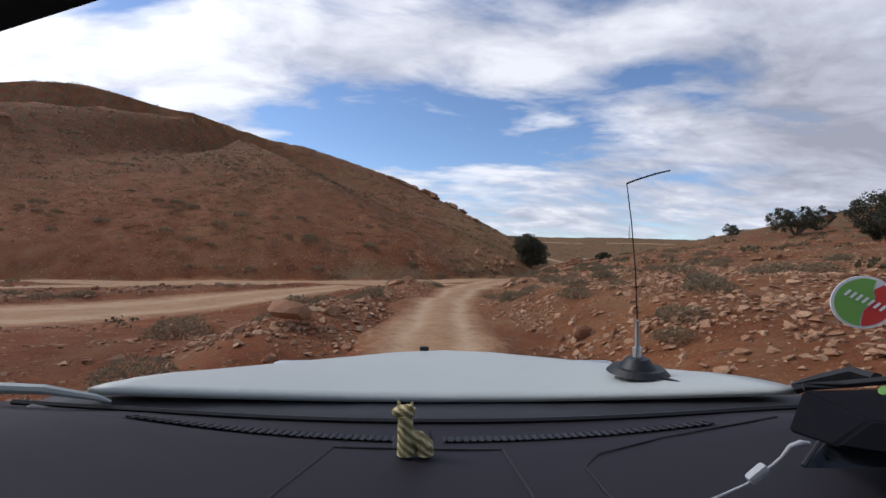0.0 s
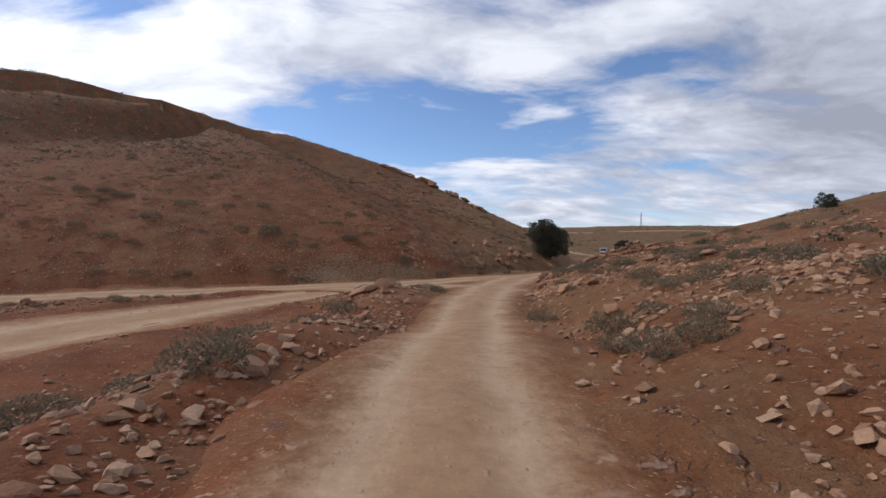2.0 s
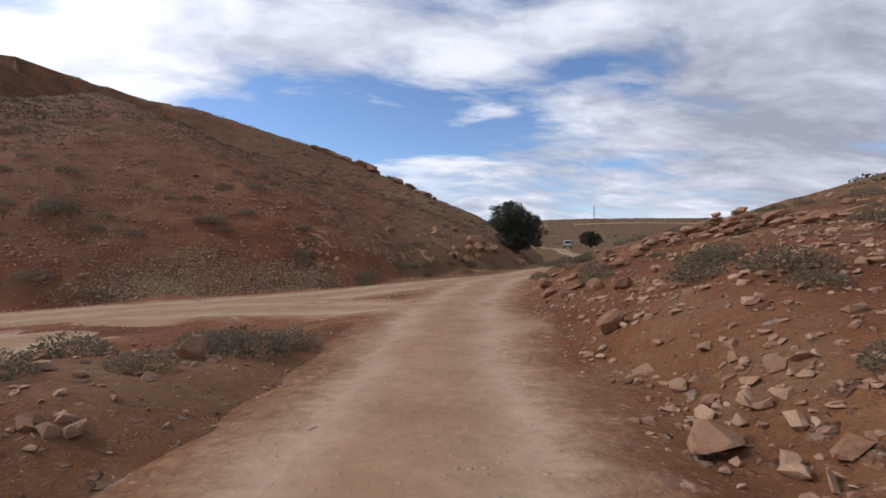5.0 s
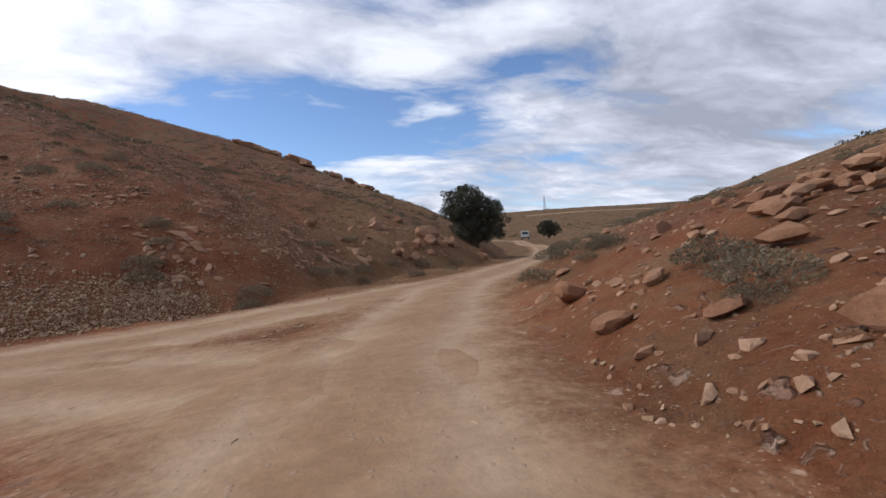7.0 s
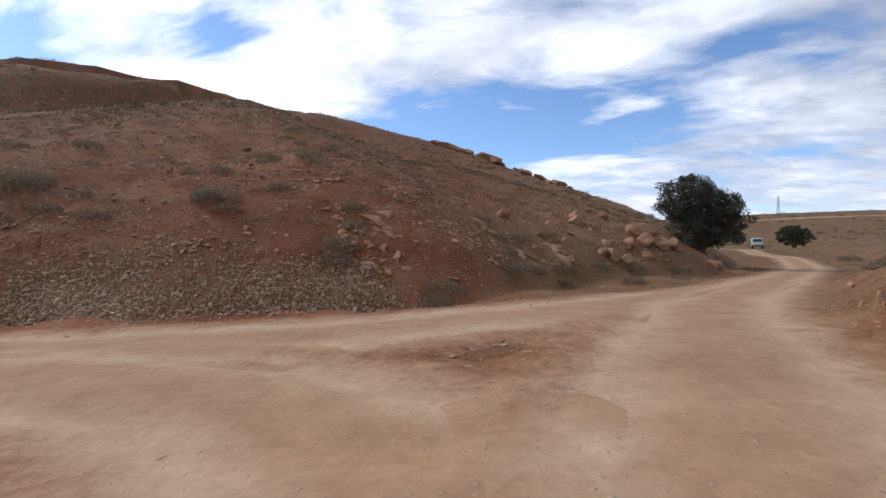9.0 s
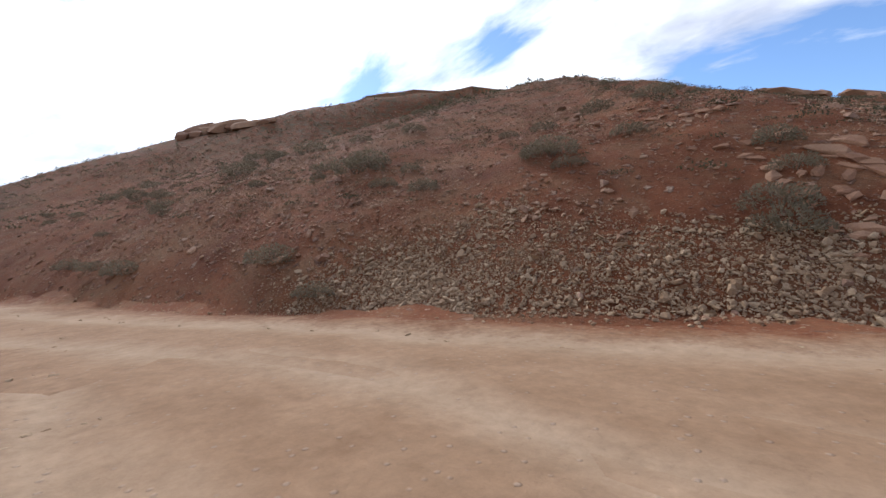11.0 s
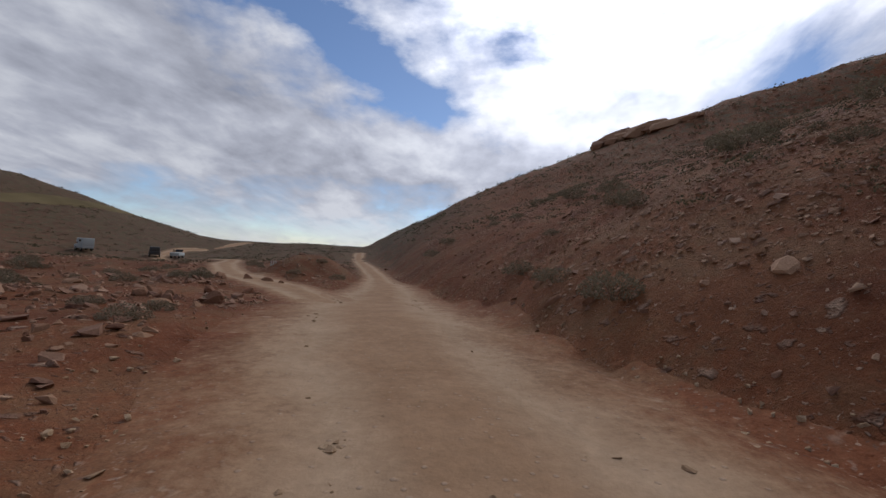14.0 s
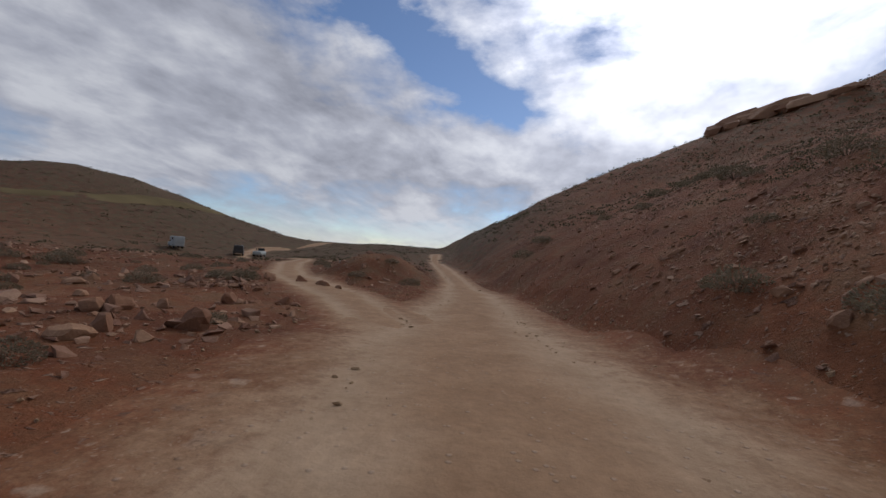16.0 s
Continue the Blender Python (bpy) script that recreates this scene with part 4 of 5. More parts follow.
px, py, r2 = scatter(58, 500, (-62, 44, -8, 78), lambda x, y: step(.5, 3, hill_depth(x, y)[0]) * (1 - step(16, 24, hill_depth(x, y)[0])) * .5)
for x, y in list(zip(px, py))[:36]:
    plant(float(x), float(y), float(np.clip(r2.lognormal(.45, .3), .9, 2.5)), float(r2.uniform(0, 360)), .9)
px, py, r2 = scatter(57, 900, (-58, 24, -14, 51), lambda x, y: (1 - step(-2, 0, hill_depth(x, y)[0])) * .5)
for x, y in list(zip(px, py))[:48]:
    plant(float(x), float(y), float(np.clip(r2.lognormal(.0, .35), .5, 1.8)), float(r2.uniform(0, 360)), .85)


def far_growth(name, label, x, y, size, seed, blades=32, blade=1.0):
    """Shrubs too far off to count: loose tufts of blades."""
    rnd = np.random.RandomState(seed)
    n, k = len(x), blades
    v = rnd.normal(0, 1, (n, k, 3))
    v /= np.linalg.norm(v, axis=2)[..., None]
    v *= rnd.rand(n, k, 1) ** .4
    v[..., 2] = np.abs(v[..., 2]) * .42
    z = lay_z(x, y)
    c = np.stack([x, y, z], 1)[:, None] + v * size[:, None, None]
    a = rnd.normal(0, 1, (n, k, 3)) + [0, 0, .6]
    a /= np.linalg.norm(a, axis=2)[..., None]
    b = np.cross(a, rnd.normal(0, 1, (n, k, 3)))
    b /= np.linalg.norm(b, axis=2)[..., None]
    s = (size[:, None] * blade * rnd.uniform(.09, .21, (n, k)))[..., None]
    vs = np.stack([c + a * s, c + b * s * .6, c - a * s * .7, c - b * s * .6], 2).reshape(-1, 3)
    fs = np.arange(len(vs)).reshape(-1, 4)
    return tagged(mesh_object(name, vs, fs, SCRUB, False), label, "scrub", kind="stuff")


px, py, r2 = scatter(53, 52000, (-200, 20, 40, 220), lambda x, y: step(3, 9, hill_depth(x, y)[0]) * .42 * (.35 + .65 * clumps(x, y, 14, 22)))
size, near = np.clip(r2.lognormal(-.55, .4, len(px)), .25, 1.3), hill_depth(px, py)[0] < 34
near &= (px > -60) & (px < 20)
far_growth("hillside_scrub", "thin grey-green scrub dotted over the big hill", px[~near], py[~near], size[~near], 8, 18)
far_growth("slope_scrub", "fine-leaved grey-green scrub on the lower hillside", px[near], py[near], np.clip(size[near] * .75, .2, .7), 18, 84, .5)
px, py, r2 = scatter(59, 9000, (-42, 52, 20, 100), lambda x, y: step(3, 7, hill_depth(x, y)[0]) * (1 - step(30, 42, hill_depth(x, y)[0])) * (.25 + .75 * clumps(x, y, 9, 26)))
far_growth("slope_tufts", "low dry tufts between the stones of the hillside", px, py, np.clip(r2.lognormal(-1.35, .3, len(px)), .14, .42), 19, 44, .6)
px, py, r2 = scatter(54, 8000, (4, 0, 190, 190), lambda x, y: step(9, 18, x - np.interp(y, EAST[:, 0], EAST[:, 1])) * .45 * (.3 + .7 * clumps(x, y, 12, 23)))
far_growth("east_scrub", "thick dry scrub over the lower eastern slope", px, py, np.clip(r2.lognormal(-.7, .35, len(px)), .2, 1.1), 9)
px, py, r2 = scatter(55, 20000, (-220, -140, -14, 48), lambda x, y: (1 - step(-3, 0, hill_depth(x, y)[0])) * .5 * (.3 + .7 * clumps(x, y, 12, 24)) * step(18, 30, np.hypot(x + 34, y - 42)))
far_growth("valley_scrub", "sparse dry scrub on the valley floor", px, py, np.clip(r2.lognormal(-.6, .35, len(px)), .25, 1.1), 10, 18)
px, py, r2 = scatter(56, 5000, (0, 150, 320, 330), lambda x, y: .5 * (.3 + .7 * clumps(x, y, 25, 25)))
far_growth("plateau_scrub", "dark scrub on the far plateau", px, py, np.clip(r2.lognormal(-.4, .3, len(px)), .4, 1.4), 11)


def tree(label, x, y, tall, lobes, stems, seed, count, blade=1.0):
    """Trunk with limbs and a crown of leaf blades in uneven lobes (x, y, z, rx, ry, rz as shares of the height)."""
    rnd = random.Random(seed)
    ob = tagged(new("tree"), label, "tree", "evergreen trees")
    ob.matrix_world = pose(x, y, float(lay_z(np.array([x]), np.array([y]))[0]) - .1)
    bm = bmesh.new()
    for lx, ly, lz, rx, ry, rz in lobes:
        for _ in range(stems):
            end = Vector((lx + rnd.uniform(-.6, .6) * rx, ly + rnd.uniform(-.6, .6) * ry, lz + rnd.uniform(-.3, .6) * rz)) * tall
            bend = Vector((end.x * .35 + rnd.gauss(0, .03) * tall, end.y * .35 + rnd.gauss(0, .03) * tall, end.z * .45))
            tube(bm, [(rnd.gauss(0, .02) * tall, 0, -.1), bend * .5, bend, end], [.035 * tall, .028 * tall, .018 * tall, .004 * tall], 6)
    part("trunk", bm, BARK, ob, "grey forked trunk and limbs")
    bm = bmesh.new()
    total = sum(l[3] * l[4] * l[5] for l in lobes)
    for l in lobes:
        n = int(count * l[3] * l[4] * l[5] / total)
        leaves(bm, rnd, [v * tall for v in l[:3]], [v * tall * .92 for v in l[3:]], n // 2, .019 * tall * blade)
        for _ in range(max(8, n // 90)):
            v = Vector((rnd.gauss(0, 1), rnd.gauss(0, 1), rnd.gauss(0, 1))).normalized() * rnd.uniform(.65, 1.05)
            r = rnd.uniform(.035, .075) * tall
            leaves(bm, rnd, [(l[i] + v[i] * l[3 + i]) * tall for i in range(3)], (r * 1.25, r * 1.25, r), 110, .016 * tall * blade)
    part("crown", bm, LEAF, ob, "dark green fine-leaved crown with gaps")
    return ob


tree("dark evergreen tree leaning over the end of the hill", 17.9, 89.2, 7.3,
     [(-.17, 0, .66, .33, .30, .27), (-.02, .05, .80, .22, .22, .17), (.02, 0, .48, .38, .32, .24), (.30, -.05, .42, .24, .24, .26), (.22, 0, .62, .20, .20, .16), (-.06, 0, .27, .32, .28, .18), (.16, 0, .20, .32, .28, .16), (-.34, 0, .52, .14, .16, .16)], 3, 11, 21000)
tree("round dark evergreen bush beside the far bend", 51, 137, 4.6, [(-.2, 0, .5, .45, .4, .36), (.28, 0, .48, .42, .4, .34), (.0, .1, .68, .4, .35, .28)], 3, 12, 9000, 1.6)
tree("low spreading dark tree on the eastern slope", 38.6, 47.5, 3.4, [(-.5, 0, .5, .5, .45, .36), (.15, 0, .55, .5, .45, .38), (.7, 0, .6, .45, .4, .38)], 3, 13, 9000, 1.6)
tree("dark bushy tree high on the eastern slope", 30.5, 29.5, 4.0, [(-.2, 0, .5, .5, .45, .42), (.35, 0, .62, .5, .45, .40), (.0, 0, .2, .4, .4, .2)], 3, 14, 9000, 1.6)
tree("small round dark bush on the skyline", 38.5, 58.5, 2.0, [(0, 0, .5, .5, .5, .42), (.3, 0, .45, .35, .4, .35)], 3, 15, 5000, 1.6)


# ------------------------------------------------------------ far vehicles and works
def wheel(parent, x, y, r, w):
    bm = bmesh.new()
    disc(bm, pose(x, y, r, 0, 90, 0), r, w, 20, .03)
    tyre = part("wheel", bm, RUBBER, parent, "black dusty tyre", True)
    bm = bmesh.new()
    disc(bm, pose(x + (w / 2 + .006) * (1 if x > 0 else -1), y, r, 0, 90, 0), r * .58, .02, 16, .006)
    part("rim", bm, STEEL, tyre)


def vehicle(name, label, category, x, y, turn, long, wide, tall, paint, camper):
    """A boxy off-road vehicle that points along its own +y."""
    ob = tagged(new(name), label, category)
    ob.matrix_world = pose(x, y, float(lay_z(np.array([x]), np.array([y]))[0]) + .02, 0, 0, turn)
    h, l = wide / 2, long / 2
    bm = bmesh.new()
    box(bm, (-h, -l, .45), (h, l, 1.15), .08)
    body = part("body", bm, paint, ob, "", True)
    bm = bmesh.new()
    box(bm, (-h * .94, l * .0, 1.13), (h * .94, l * .56, min(1.95, tall)), .10, (.88, .72))
    part("cab", bm, paint, ob, "", True)
    bm = bmesh.new()
    box(bm, (-h * .80, l * .52, 1.24), (h * .80, l * .555, 1.78), .02, (.9, 1))
    part("windscreen", bm, GLASS, ob, "dark reflecting glass")
    for s in (-1, 1):
        bm = bmesh.new()
        box(bm, (s * h * .93 - .02, l * .12, 1.28), (s * h * .93 + .02, l * .45, 1.75), .01)
        part("side_window", bm, GLASS, ob)
        bm = bmesh.new()
        box(bm, (s * h * .72 - .14, l - .02, .78), (s * h * .72 + .14, l + .03, .98), .03)
        part("headlight", bm, STEEL, ob)
    bm = bmesh.new()
    box(bm, (-h * .96, l - .04, .42), (h * .96, l + .12, .62), .04)
    part("bumper", bm, BLACK, ob)
    if camper:
        bm = bmesh.new()
        box(bm, (-h * 1.04, -l - .05, .95), (h * 1.04, l * .06, tall), .10)
        box(bm, (-h * 1.0, l * .0, tall - .75), (h * 1.0, l * .52, tall - .02), .12, (.95, .9))
        part("camper_box", bm, paint, ob, "", True)
        for s in (-1, 1):
            bm = bmesh.new()
            box(bm, (s * h * 1.04 - .015, -l * .7, 1.65), (s * h * 1.04 + .015, -l * .2, 2.15), .01)
            part("camper_window", bm, GLASS, ob)
    else:
        bm = bmesh.new()
        box(bm, (-h * .95, -l * .95, 1.1), (h * .95, l * .02, tall * .97), .10, (.92, .96))
        part("rear_body", bm, paint, ob, "", True)
    for s in (-1, 1):
        for f in (-.62, .62):
            wheel(ob, s * (h - .11), f * l, .38, .24)
    return ob


vehicle("camper_truck", "white off-road camper truck with a raised box", "camper truck", -90.4, -20.0, 150, 4.2, 1.75, 2.3, PAINT, True)
vehicle("truck", "dark boxy off-road truck standing on the branch track", "truck", -98.0, -12.0, 126, 4.6, 1.9, 2.1, DARKCAR, False)
vehicle("car", "pale dusty low car behind a dark truck", "car", -102.2, -10.2, 110, 4.0, 1.7, 1.2, PAINT, False)
vehicle("van", "white van on the track beyond the tree", "van", 45.4, 138, 156, 4.4, 1.8, 2.0, PAINT, True)

# concrete posts of a small culvert
culvert = tagged(new("culvert_parapet"), "low pale concrete parapet with stubby posts", "parapet")
culvert.matrix_world = pose(-57.5, 31.6, float(lay_z(np.array([-57.5]), np.array([31.6]))[0]), 0, 0, 70) @ Matrix.Diagonal((.3, .3, .45, 1))
bm = bmesh.new()
box(bm, (-2.4, -.15, -.2), (2.4, .15, .35), .03)
part("base", bm, CONCRETE, culvert)
for i in range(5):
    bm = bmesh.new()
    box(bm, (-2.3 + i * 1.1, -.13, .3), (-2.05 + i * 1.1, .13, 1.15), .03)
    part("post", bm, CONCRETE, culvert)

# lattice mast on the plateau
MX, MY = 112.0, 262.0
mast = tagged(new("lattice_mast"), "slender steel lattice mast on the far plateau", "mast")
mast.matrix_world = pose(MX, MY, float(lay_z(np.array([MX]), np.array([MY]))[0]) - .2)
MT = 8.0
for a in range(4):
    bm = bmesh.new()
    cx, cy = (1, 1, -1, -1)[a], (1, -1, -1, 1)[a]
    tube(bm, [(cx * .5, cy * .5, 0), (cx * .1, cy * .1, MT)], [.07, .05], 5)
    part("leg", bm, STEEL, mast)
    bm = bmesh.new()
    nx, ny = (1, -1, -1, 1)[a], (-1, -1, 1, 1)[a]
    for k in range(6):
        w0, w1 = .5 - .4 * k / 6, .5 - .4 * (k + 1) / 6
        tube(bm, [(cx * w0, cy * w0, MT * k / 6), (nx * w1, ny * w1, MT * (k + 1) / 6)], [.04, .04], 4)
    part("brace", bm, STEEL, mast)

# cairn on the hilltop
cairn = tagged(new("cairn"), "small stone cairn on the hilltop", "cairn")
CX, CY = -150.0, 160.0
cairn.matrix_world = pose(CX, CY, float(lay_z(np.array([CX]), np.array([CY]))[0]))
rnd = random.Random(9)
for k in range(9):
    vs, fs = BIG_ROCKS[k % 6]
    st = mesh_object("stone", vs * rnd.uniform(1.3, 2.0), fs, ROCK, False, cairn)
    st.location = (rnd.uniform(-.8, .8) * (1 - k / 10), rnd.uniform(-.8, .8) * (1 - k / 10), .3 + k * .42)
    st.rotation_euler = (0, 0, rnd.uniform(0, 6))


# ------------------------------------------------------------ the white off-road car that stands at the start of the way
SEAT = pose(0, 0, 1.55, .13, -2.55, 0)
car = tagged(new("car"), "white off-road car with an open windscreen and dark dashboard", "car")
car.matrix_world = SEAT


def sight(px, py, far):
    """The point far metres ahead of the seat's eye, px to the side and py up for each metre ahead."""
    return Vector((px * far, far, py * far))


def sheet(name, rows, mat, parent, label="", thick=0.012):
    """A curved panel through rows of points, with thickness."""
    bm = bmesh.new()
    grid = [[bm.verts.new(p) for p in row] for row in rows]
    for r, s in zip(grid, grid[1:]):
        for a in range(len(r) - 1):
            bm.faces.new((r[a], r[a + 1], s[a + 1], s[a]))
    bmesh.ops.recalc_face_normals(bm, faces=bm.faces)
    if sum(f.normal.z for f in bm.faces) < 0:
        bmesh.ops.reverse_faces(bm, faces=bm.faces)
    bmesh.ops.solidify(bm, geom=list(bm.faces), thickness=thick)
    return part(name, bm, mat, parent, label, True)


def hood_z(u, v):
    """Height of the hood at u from -1 to 1 across and v from 0 at the cowl to 1 at the nose."""
    rear = -.338 + .082 * u * u
    nose = -.462 - .045 * u * u
    return rear + (nose - rear) * v ** 1.15 + .020 * math.sin(math.pi * v) - .02 * max(0, abs(u) - .8) * 5 * v


def hood_point(u, v):
    y0 = .99 - .19 * u * u
    y1 = 1.98 - .22 * u * u
    return (u * (.655 + .06 * v), y0 + (y1 - y0) * v, hood_z(u, v))


US = [-1, -.95, -.85, -.7, -.5, -.3, 0, .3, .5, .7, .85, .95, 1]
VS = [0, .05, .15, .3, .45, .6, .75, .88, .96, 1]
hood = sheet("hood", [[hood_point(u, v) for u in US] for v in VS], PAINT, car, "white dusty painted hood")
bm = bmesh.new()
tube(bm, [Vector(hood_point(u, v)) - Vector((0, 0, .008)) for u, v in ((.36, .12), (.345, .3), (.33, .5), (.30, .72), (.27, .93))], [.009, .0095, .0095, .009, .006], 8)
part("crease", bm, PAINT, hood)
bm = bmesh.new()
box(bm, (-.105, 1.965, -.463), (-.065, 1.985, -.444), .004)
part("washer_nozzle", bm, BLACK, hood)
# black cowl and the dashboard behind it
cowl_rows = []
for k, (dy, dz) in enumerate(((.10, -.035), (.02, -.016), (-.04, -.014), (-.10, -.017), (-.13, -.030))):
    cowl_rows.append([(u * .72, .985 - .19 * u * u + dy * (1 - .3 * u * u), -.338 + .082 * u * u + dz) for u in US])
sheet("cowl", cowl_rows, COWL, car, "dark grey windscreen cowl")


def dash_point(u, y, extra=0.0):
    z = -.335 + .075 * u * u + .09 * max(0.0, (.80 - y)) - .05 * max(0.0, .36 - y) * 6
    z += .64 * min(u * u, .4) * min(max(.86 - y, 0.0), .15)
    z += .018 * math.exp(-((u + .80) / .36) ** 2 - ((y - .50) / .14) ** 2) * 2
    return (u * .86, y - .10 * u * u, z + extra)


UD = [-1 + i / 16 for i in range(33)]
dash = sheet("dashboard", [[dash_point(u, y) for u in UD] for y in (.86, .82, .78, .74, .70, .66, .62, .58, .54, .50, .46, .42, .38, .34, .28, .22)], PLASTIC, car, "dark grey grained dashboard")
bm = bmesh.new()
tube(bm, [Vector(dash_point(u, .835)) + Vector((0, 0, .003)) for u in UD[2:-2]], [.006] * len(UD[2:-2]), 6)
part("seal", bm, BLACK, dash)
# two rows of demister vents
for u0, u1 in ((-.60, -.085), (.0, .52)):
    bm = bmesh.new()
    us = [u0 + (u1 - u0) * i / 12 for i in range(13)]
    for a, b in zip(us, us[1:]):
        q = [Vector(dash_point(a, .735, .003)), Vector(dash_point(b, .735, .003)), Vector(dash_point(b, .760, .003)), Vector(dash_point(a, .760, .003))]
        bm.faces.new([bm.verts.new(p) for p in q])
    slot = part("vent", bm, BLACK, dash, "black slotted demister vent")
    n = 34
    for i in range(n):
        u = u0 + (u1 - u0) * (i + .5) / n
        bm = bmesh.new()
        w = .0026
        low = [bm.verts.new(dash_point(u + a, y, .002)) for a, y in ((-w, .735), (w, .735), (w, .760), (-w, .760))]
        top = [bm.verts.new(dash_point(u + a, y, .0046)) for a, y in ((-w, .735), (w, .735), (w, .760), (-w, .760))]
        bm.faces.new(top)
        for k in range(4):
            bm.faces.new((low[k], low[(k + 1) % 4], top[(k + 1) % 4], top[k]))
        part("fin", bm, PLASTIC, slot)
# seams of the lids
for pts in (((-.205, .70), (-.225, .60), (-.245, .50), (-.27, .38)), ((.112, .70), (.13, .55), (.135, .38)), ((-.205, .70), (-.05, .705), (.112, .70)),
            ((.62, .73), (.40, .70), (.27, .66), (.235, .62), (.235, .55), (.25, .40))):
    bm = bmesh.new()
    tube(bm, [dash_point(u, y, .0) for u, y in pts], [.0022] * len(pts), 5)
    part("seam", bm, BLACK, dash)
bm = bmesh.new()
box(bm, (-.085, .70, -.338), (-.022, .775, -.322), .004)
part("sensor_cover", bm, PLASTIC, dash)
# wipers, sun visor and the round sticker of the windscreen
for pts, r in (([sight(.808, -.322, .80), sight(.88, -.300, .78), sight(.948, -.285, .74), sight(1.0, -.30, .70)], .011), ([sight(.83, -.318, .72), sight(.92, -.312, .70), sight(1.06, -.300, .66)], .007)):
    bm = bmesh.new()
    tube(bm, pts, [r] * len(pts), 6)
    part("wiper", bm, BLACK, car, "black wiper arm")
bm = bmesh.new()
tube(bm, [sight(-1.10, -.318, .72), sight(-.92, -.324, .75), sight(-.80, -.342, .78), sight(-.765, -.352, .79)], [.010, .009, .006, .002], 8)
part("fender_edge", bm, PAINT, car, "pale edge of the front fender")
bm = bmesh.new()
for q in ([(-.55, .40, .155), (-.30, .40, .235), (-.30, .36, .32), (-.55, .36, .32)],):
    vs = [bm.verts.new(p) for p in q]
    bm.faces.new(vs)
bmesh.ops.solidify(bm, geom=list(bm.faces), thickness=.012)
part("sun_visor", bm, BLACK, car, "black sun visor edge")
sm = pose(.735, .76, -.093, 90, 0, -20) @ pose(0, 0, 0, 0, 0, -35)
sm = sm @ Matrix.Diagonal((.86, .90, 1, 1))
bm = bmesh.new()
disc(bm, sm, .052, .002, 40)
sticker = part("sticker", bm, WHITE, car, "round green and red sticker with a white rim")
bm = bmesh.new()
pts = [(.047 * math.cos(a), .047 * math.sin(a)) for a in [math.radians(100 + i * 10) for i in range(21)]] + [(.018, -.035), (.008, -.012), (.012, .014), (-.002, .03)]
bm.faces.new([bm.verts.new(sm @ Vector((x, y, .0025))) for x, y in pts])
part("green_field", bm, GREEN, sticker)
bm = bmesh.new()
pts = [(.047 * math.cos(a), .047 * math.sin(a)) for a in [math.radians(-58 + i * 10) for i in range(15)]] + [(.0, .03), (.014, .014), (.010, -.012), (.020, -.033)]
bm.faces.new([bm.verts.new(sm @ Vector((x, y, .0025))) for x, y in pts])
part("red_field", bm, RED, sticker)
for i in range(7):
    bm = bmesh.new()
    q = [(-.036 + i * .0105, -.006 + i * .0012), (-.031 + i * .0105, -.006 + i * .0012), (-.029 + i * .0105, .008 + i * .0012), (-.034 + i * .0105, .008 + i * .0012)]
    bm.faces.new([bm.verts.new(sm @ Vector((x, y, .0045))) for x, y in q])
    part("print_bar", bm, WHITE, sticker)

# the outside of the car
for s in (-1, 1):
    rows = []
    for z, out in ((-.42, .70), (-.47, .80), (-.55, .87), (-.75, .89), (-.98, .88)):
        rows.append([(s * (out - .05 * max(0, y - 1.6) * 2), y, z - .04 * max(0, y - 1.0) - (.0 if z < -.5 else .10 * max(0, y - .8))) for y in (.78, 1.0, 1.25, 1.5, 1.75, 2.0)])
    sheet("fender", rows, PAINT, car)
    bm = bmesh.new()
    box(bm, (s * .87 - .03, -.55, -1.05), (s * .87 + .03, .75, -.42), .02)
    part("front_door", bm, PAINT, car)
    bm = bmesh.new()
    box(bm, (s * .87 - .03, -1.6, -1.05), (s * .87 + .03, -.56, -.42), .02)
    part("rear_door", bm, PAINT, car)
    bm = bmesh.new()
    tube(bm, [(s * .84, .72, -.34), (s * .78, .48, -.02), (s * .70, .16, .30)], [.045, .04, .04], 6)
    part("windscreen_pillar", bm, PAINT, car)
    for y in (-.56, -1.65):
        bm = bmesh.new()
        tube(bm, [(s * .87, y, -.45), (s * .72, y - .05, .30)], [.045, .04], 6)
        part("pillar", bm, PAINT, car)
    bm = bmesh.new()
    box(bm, (s * .66 - .13, 1.98, -.66), (s * .66 + .13, 2.06, -.52), .03)
    part("headlight", bm, STEEL, car)
    for y in (1.45, -1.35):
        bm = bmesh.new()
        disc(bm, pose(s * .76, y, -1.17, 0, 90, 0), .38, .24, 24, .03)
        tyre = part("wheel", bm, RUBBER, car, "black off-road tyre", True)
        bm = bmesh.new()
        disc(bm, pose(s * .885, y, -1.17, 0, 90, 0), .22, .02, 20, .006)
        part("rim", bm, STEEL, tyre)
sheet("roof", [[(u * .72, y, .31 + .03 * (1 - u * u)) for u in (-1, -.8, -.4, 0, .4, .8, 1)] for y in (.16, -.2, -.8, -1.4, -1.9)], PAINT, car)
bm = bmesh.new()
box(bm, (-.80, 1.95, -1.0), (.80, 2.10, -.74), .04)
part("bumper", bm, BLACK, car)
bm = bmesh.new()
box(bm, (-.5, 1.95, -.72), (.5, 2.03, -.50), .02)
part("grille", bm, BLACK, car)
bm = bmesh.new()
box(bm, (-.84, -2.15, -1.05), (.84, -1.62, .30), .08)
part("tailgate", bm, PAINT, car)
bm = bmesh.new()
box(bm, (-.82, -2.1, -1.08), (.82, 1.95, -1.0), .02)
part("floor_pan", bm, BLACK, car)


def placed_thing(name, label, category, spot):
    ob = tagged(new(name), label, category)
    ob.matrix_world = SEAT @ Matrix.Translation(spot)
    return ob


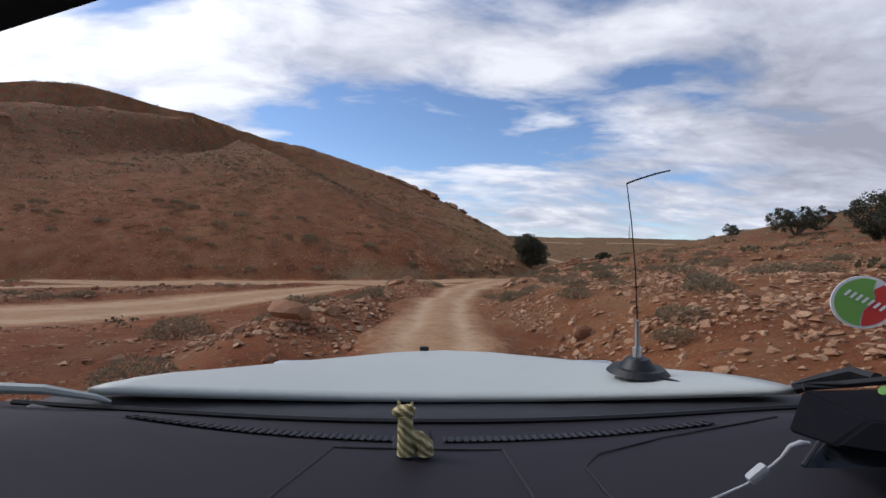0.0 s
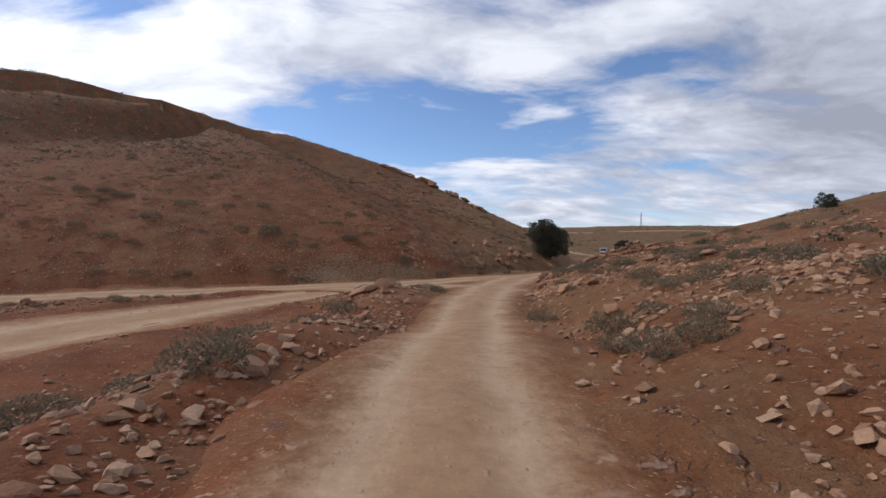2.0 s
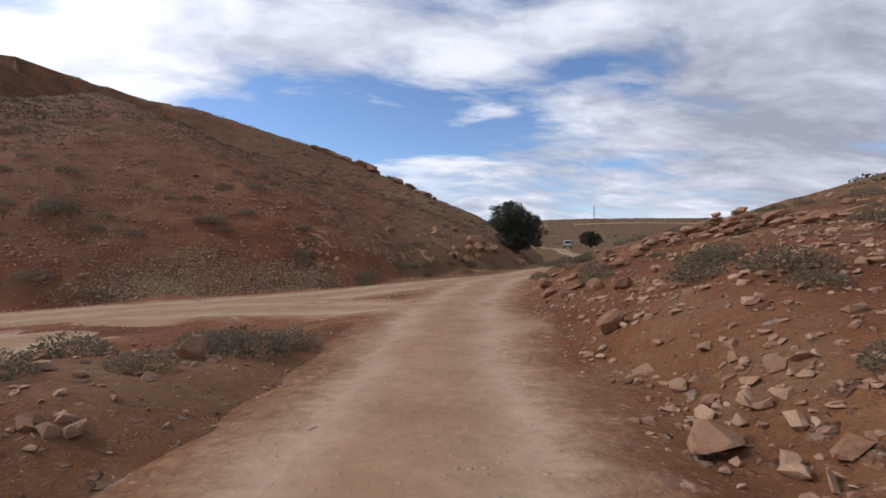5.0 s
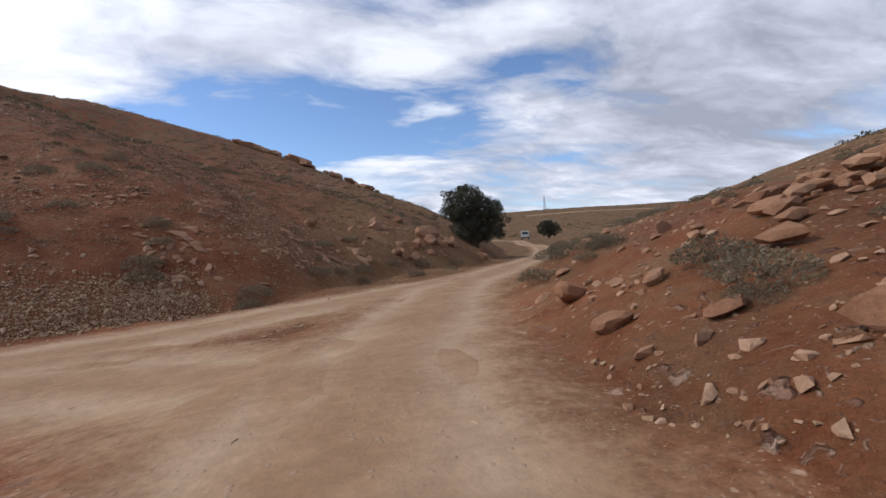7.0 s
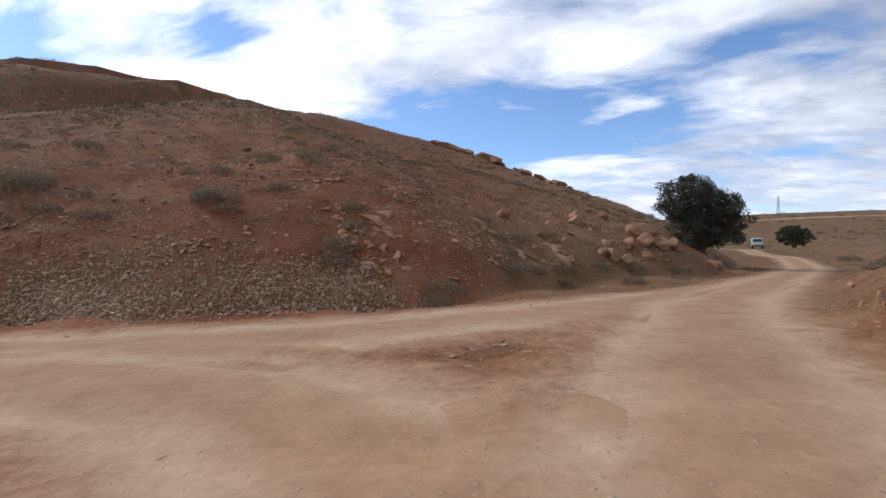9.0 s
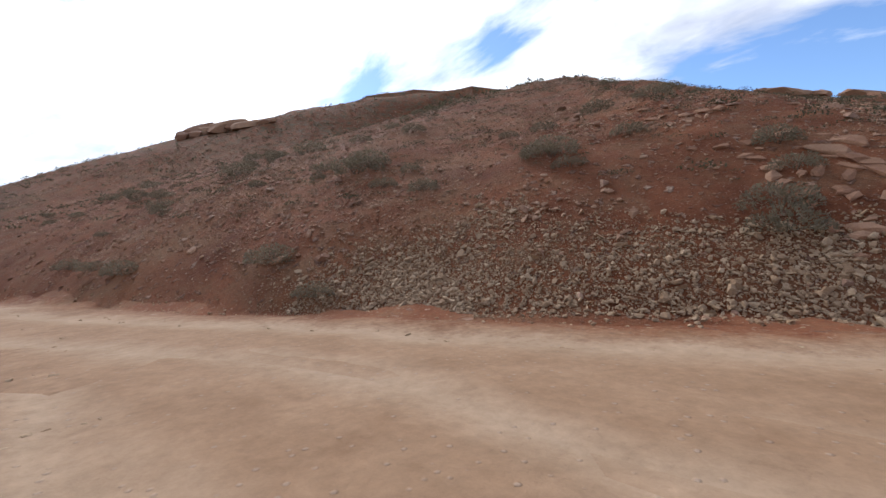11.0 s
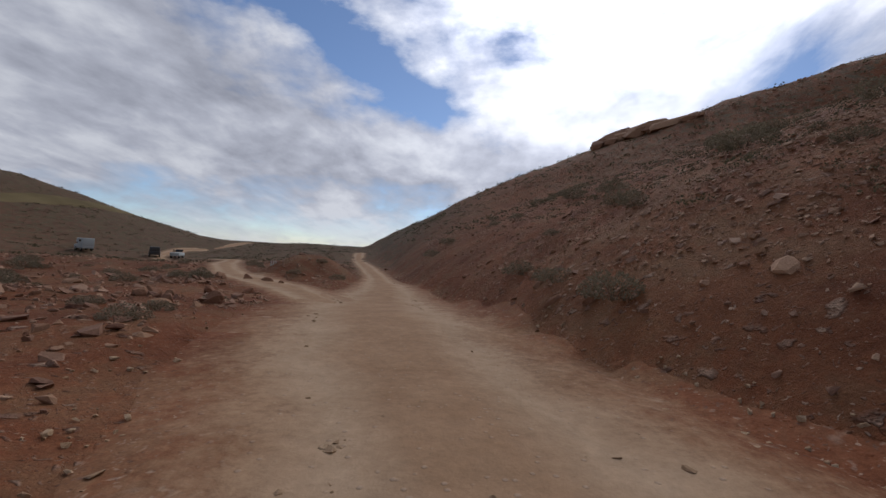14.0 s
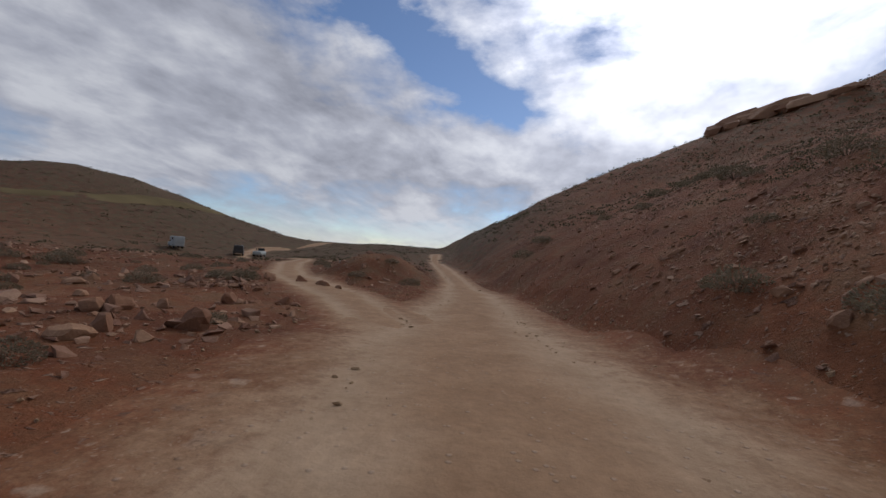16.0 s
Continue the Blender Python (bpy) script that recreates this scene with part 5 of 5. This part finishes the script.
# magnet-foot whip aerial on the hood
hx, hy = .475, 1.06
aerial = placed_thing("aerial", "tall whip aerial on a black magnet foot on the hood", "aerial", (hx, hy, -.298))
bm = bmesh.new()
bmesh.ops.create_cone(bm, cap_ends=True, segments=32, radius1=.072, radius2=.060, depth=.012, matrix=pose(0, 0, .004))
bmesh.ops.create_cone(bm, cap_ends=True, segments=32, radius1=.042, radius2=.026, depth=.022, matrix=pose(0, 0, .021))
part("magnet_foot", bm, BLACK, aerial, "black rubber-coated magnet foot")
bm = bmesh.new()
disc(bm, pose(0, 0, .045), .011, .03, 16, .003)
part("collar", bm, STEEL, aerial, "chrome collar")
bm = bmesh.new()
tube(bm, [(0, 0, .05), (0, 0, .12), (-.002, 0, .125)], [.006, .005, .003], 8)
part("spring", bm, STEEL, aerial)
bm = bmesh.new()
tube(bm, [(0, 0, .12), (-.005, .0, .25), (-.014, .0, .36), (-.026, .0, .458)], [.0022, .0018, .0015, .0013], 5)
tube(bm, [(-.026, 0, .458), (.0, 0, .468), (.045, 0, .482), (.08, 0, .490)], [.0024, .0022, .0024, .0020], 5)
part("whip", bm, BLACK, aerial)
bm = bmesh.new()
tube(bm, [(.02, -.04, .0), (.05, -.09, .0), (.075, -.15, -.004)], [.004] * 3, 5)
part("lead", bm, BLACK, aerial)

# small woven animal figure on the dashboard: one plain piece
bm = bmesh.new()
tube(bm, [(-.009, 0, -.002), (-.010, 0, .030), (-.011, 0, .058)], [.0150, .0130, .0115], 12)
tube(bm, [(.020, 0, -.002), (.020, 0, .010), (.010, 0, .022), (-.004, 0, .026)], [.0145, .0140, .0120, .009], 12)
tube(bm, [(-.030, 0, .060), (-.020, 0, .063), (-.008, 0, .064), (.004, 0, .062)], [.006, .0095, .0105, .007], 12)
tube(bm, [(-.020, .004, .068), (-.022, .005, .079)], [.0042, .0020], 6)
tube(bm, [(-.002, -.004, .068), (.001, -.005, .080)], [.0042, .0020], 6)
toy = part("figurine", bm, STRAW, None)
toy.matrix_world = SEAT @ Matrix.Translation((-.048, .675, dash_point(-.055, .675)[2] + .007))
tagged(toy, "small woven straw figurine standing on the dashboard", "figurine")

# black hooded screen with its white lead
hoodbox = placed_thing("screen_hood", "black hooded screen holder standing on the dashboard", "screen holder", (0, 0, 0))
bm = bmesh.new()
q = [sight(.825, -.325, .60), sight(1.12, -.320, .56), sight(1.16, -.405, .44), sight(.985, -.395, .47), sight(.792, -.420, .54), sight(.895, -.455, .45), sight(1.16, -.50, .42), sight(1.12, -.46, .52)]
vs = [bm.verts.new(p) for p in q]
for f in ((0, 1, 2, 3), (0, 3, 5, 4), (3, 2, 6, 5), (0, 4, 7, 1), (1, 7, 6, 2), (4, 5, 6, 7)):
    bm.faces.new([vs[i] for i in f])
bmesh.ops.recalc_face_normals(bm, faces=bm.faces)
bmesh.ops.bevel(bm, geom=list(bm.edges), offset=.004, segments=2, affect="EDGES")
part("hood_shell", bm, FABRIC, hoodbox, "black fabric shade")
bm = bmesh.new()
q = [sight(.885, -.445, .47), sight(1.15, -.445, .44), sight(1.15, -.505, .43), sight(.83, -.505, .455)]
bm.faces.new([bm.verts.new(p) for p in q])
bmesh.ops.solidify(bm, geom=list(bm.faces), thickness=.010)
part("screen", bm, GLASS, hoodbox, "dark glass screen")
bm = bmesh.new()
tube(bm, [sight(.868, -.445, .465), sight(.83, -.50, .450)], [.0022, .0022], 6)
part("strut", bm, COWL, hoodbox)
bm = bmesh.new()
disc(bm, Matrix.Translation(sight(1.04, -.338, .55)) @ pose(0, 0, 0, 30, 0, 0), .015, .003, 24)
part("round_label", bm, GREEN, hoodbox, "small round green label")
lead = placed_thing("charging_lead", "white charging lead with a small switch block", "cable", (0, 0, 0))
bm = bmesh.new()
run = [sight(.845, -.448, .47), sight(.825, -.446, .47), sight(.80, -.455, .47), sight(.78, -.480, .475), sight(.755, -.502, .475), sight(.735, -.515, .475), sight(.70, -.542, .47), sight(.66, -.560, .465), sight(.60, -.585, .46), sight(.55, -.60, .455)]
tube(bm, run, [.0022, .0028, .0022, .0014, .0014, .0014, .0013, .0013, .0013, .0013], 8)
part("cord", bm, CORD, lead)
bm = bmesh.new()
box(bm, (-.0125, -.005, -.0055), (.0125, .005, .0055), .004)
bm.transform(Matrix.Translation(sight(.725, -.518, .47)) @ pose(0, 0, 0, 0, -40, 0))
part("switch_block", bm, CORD, lead)
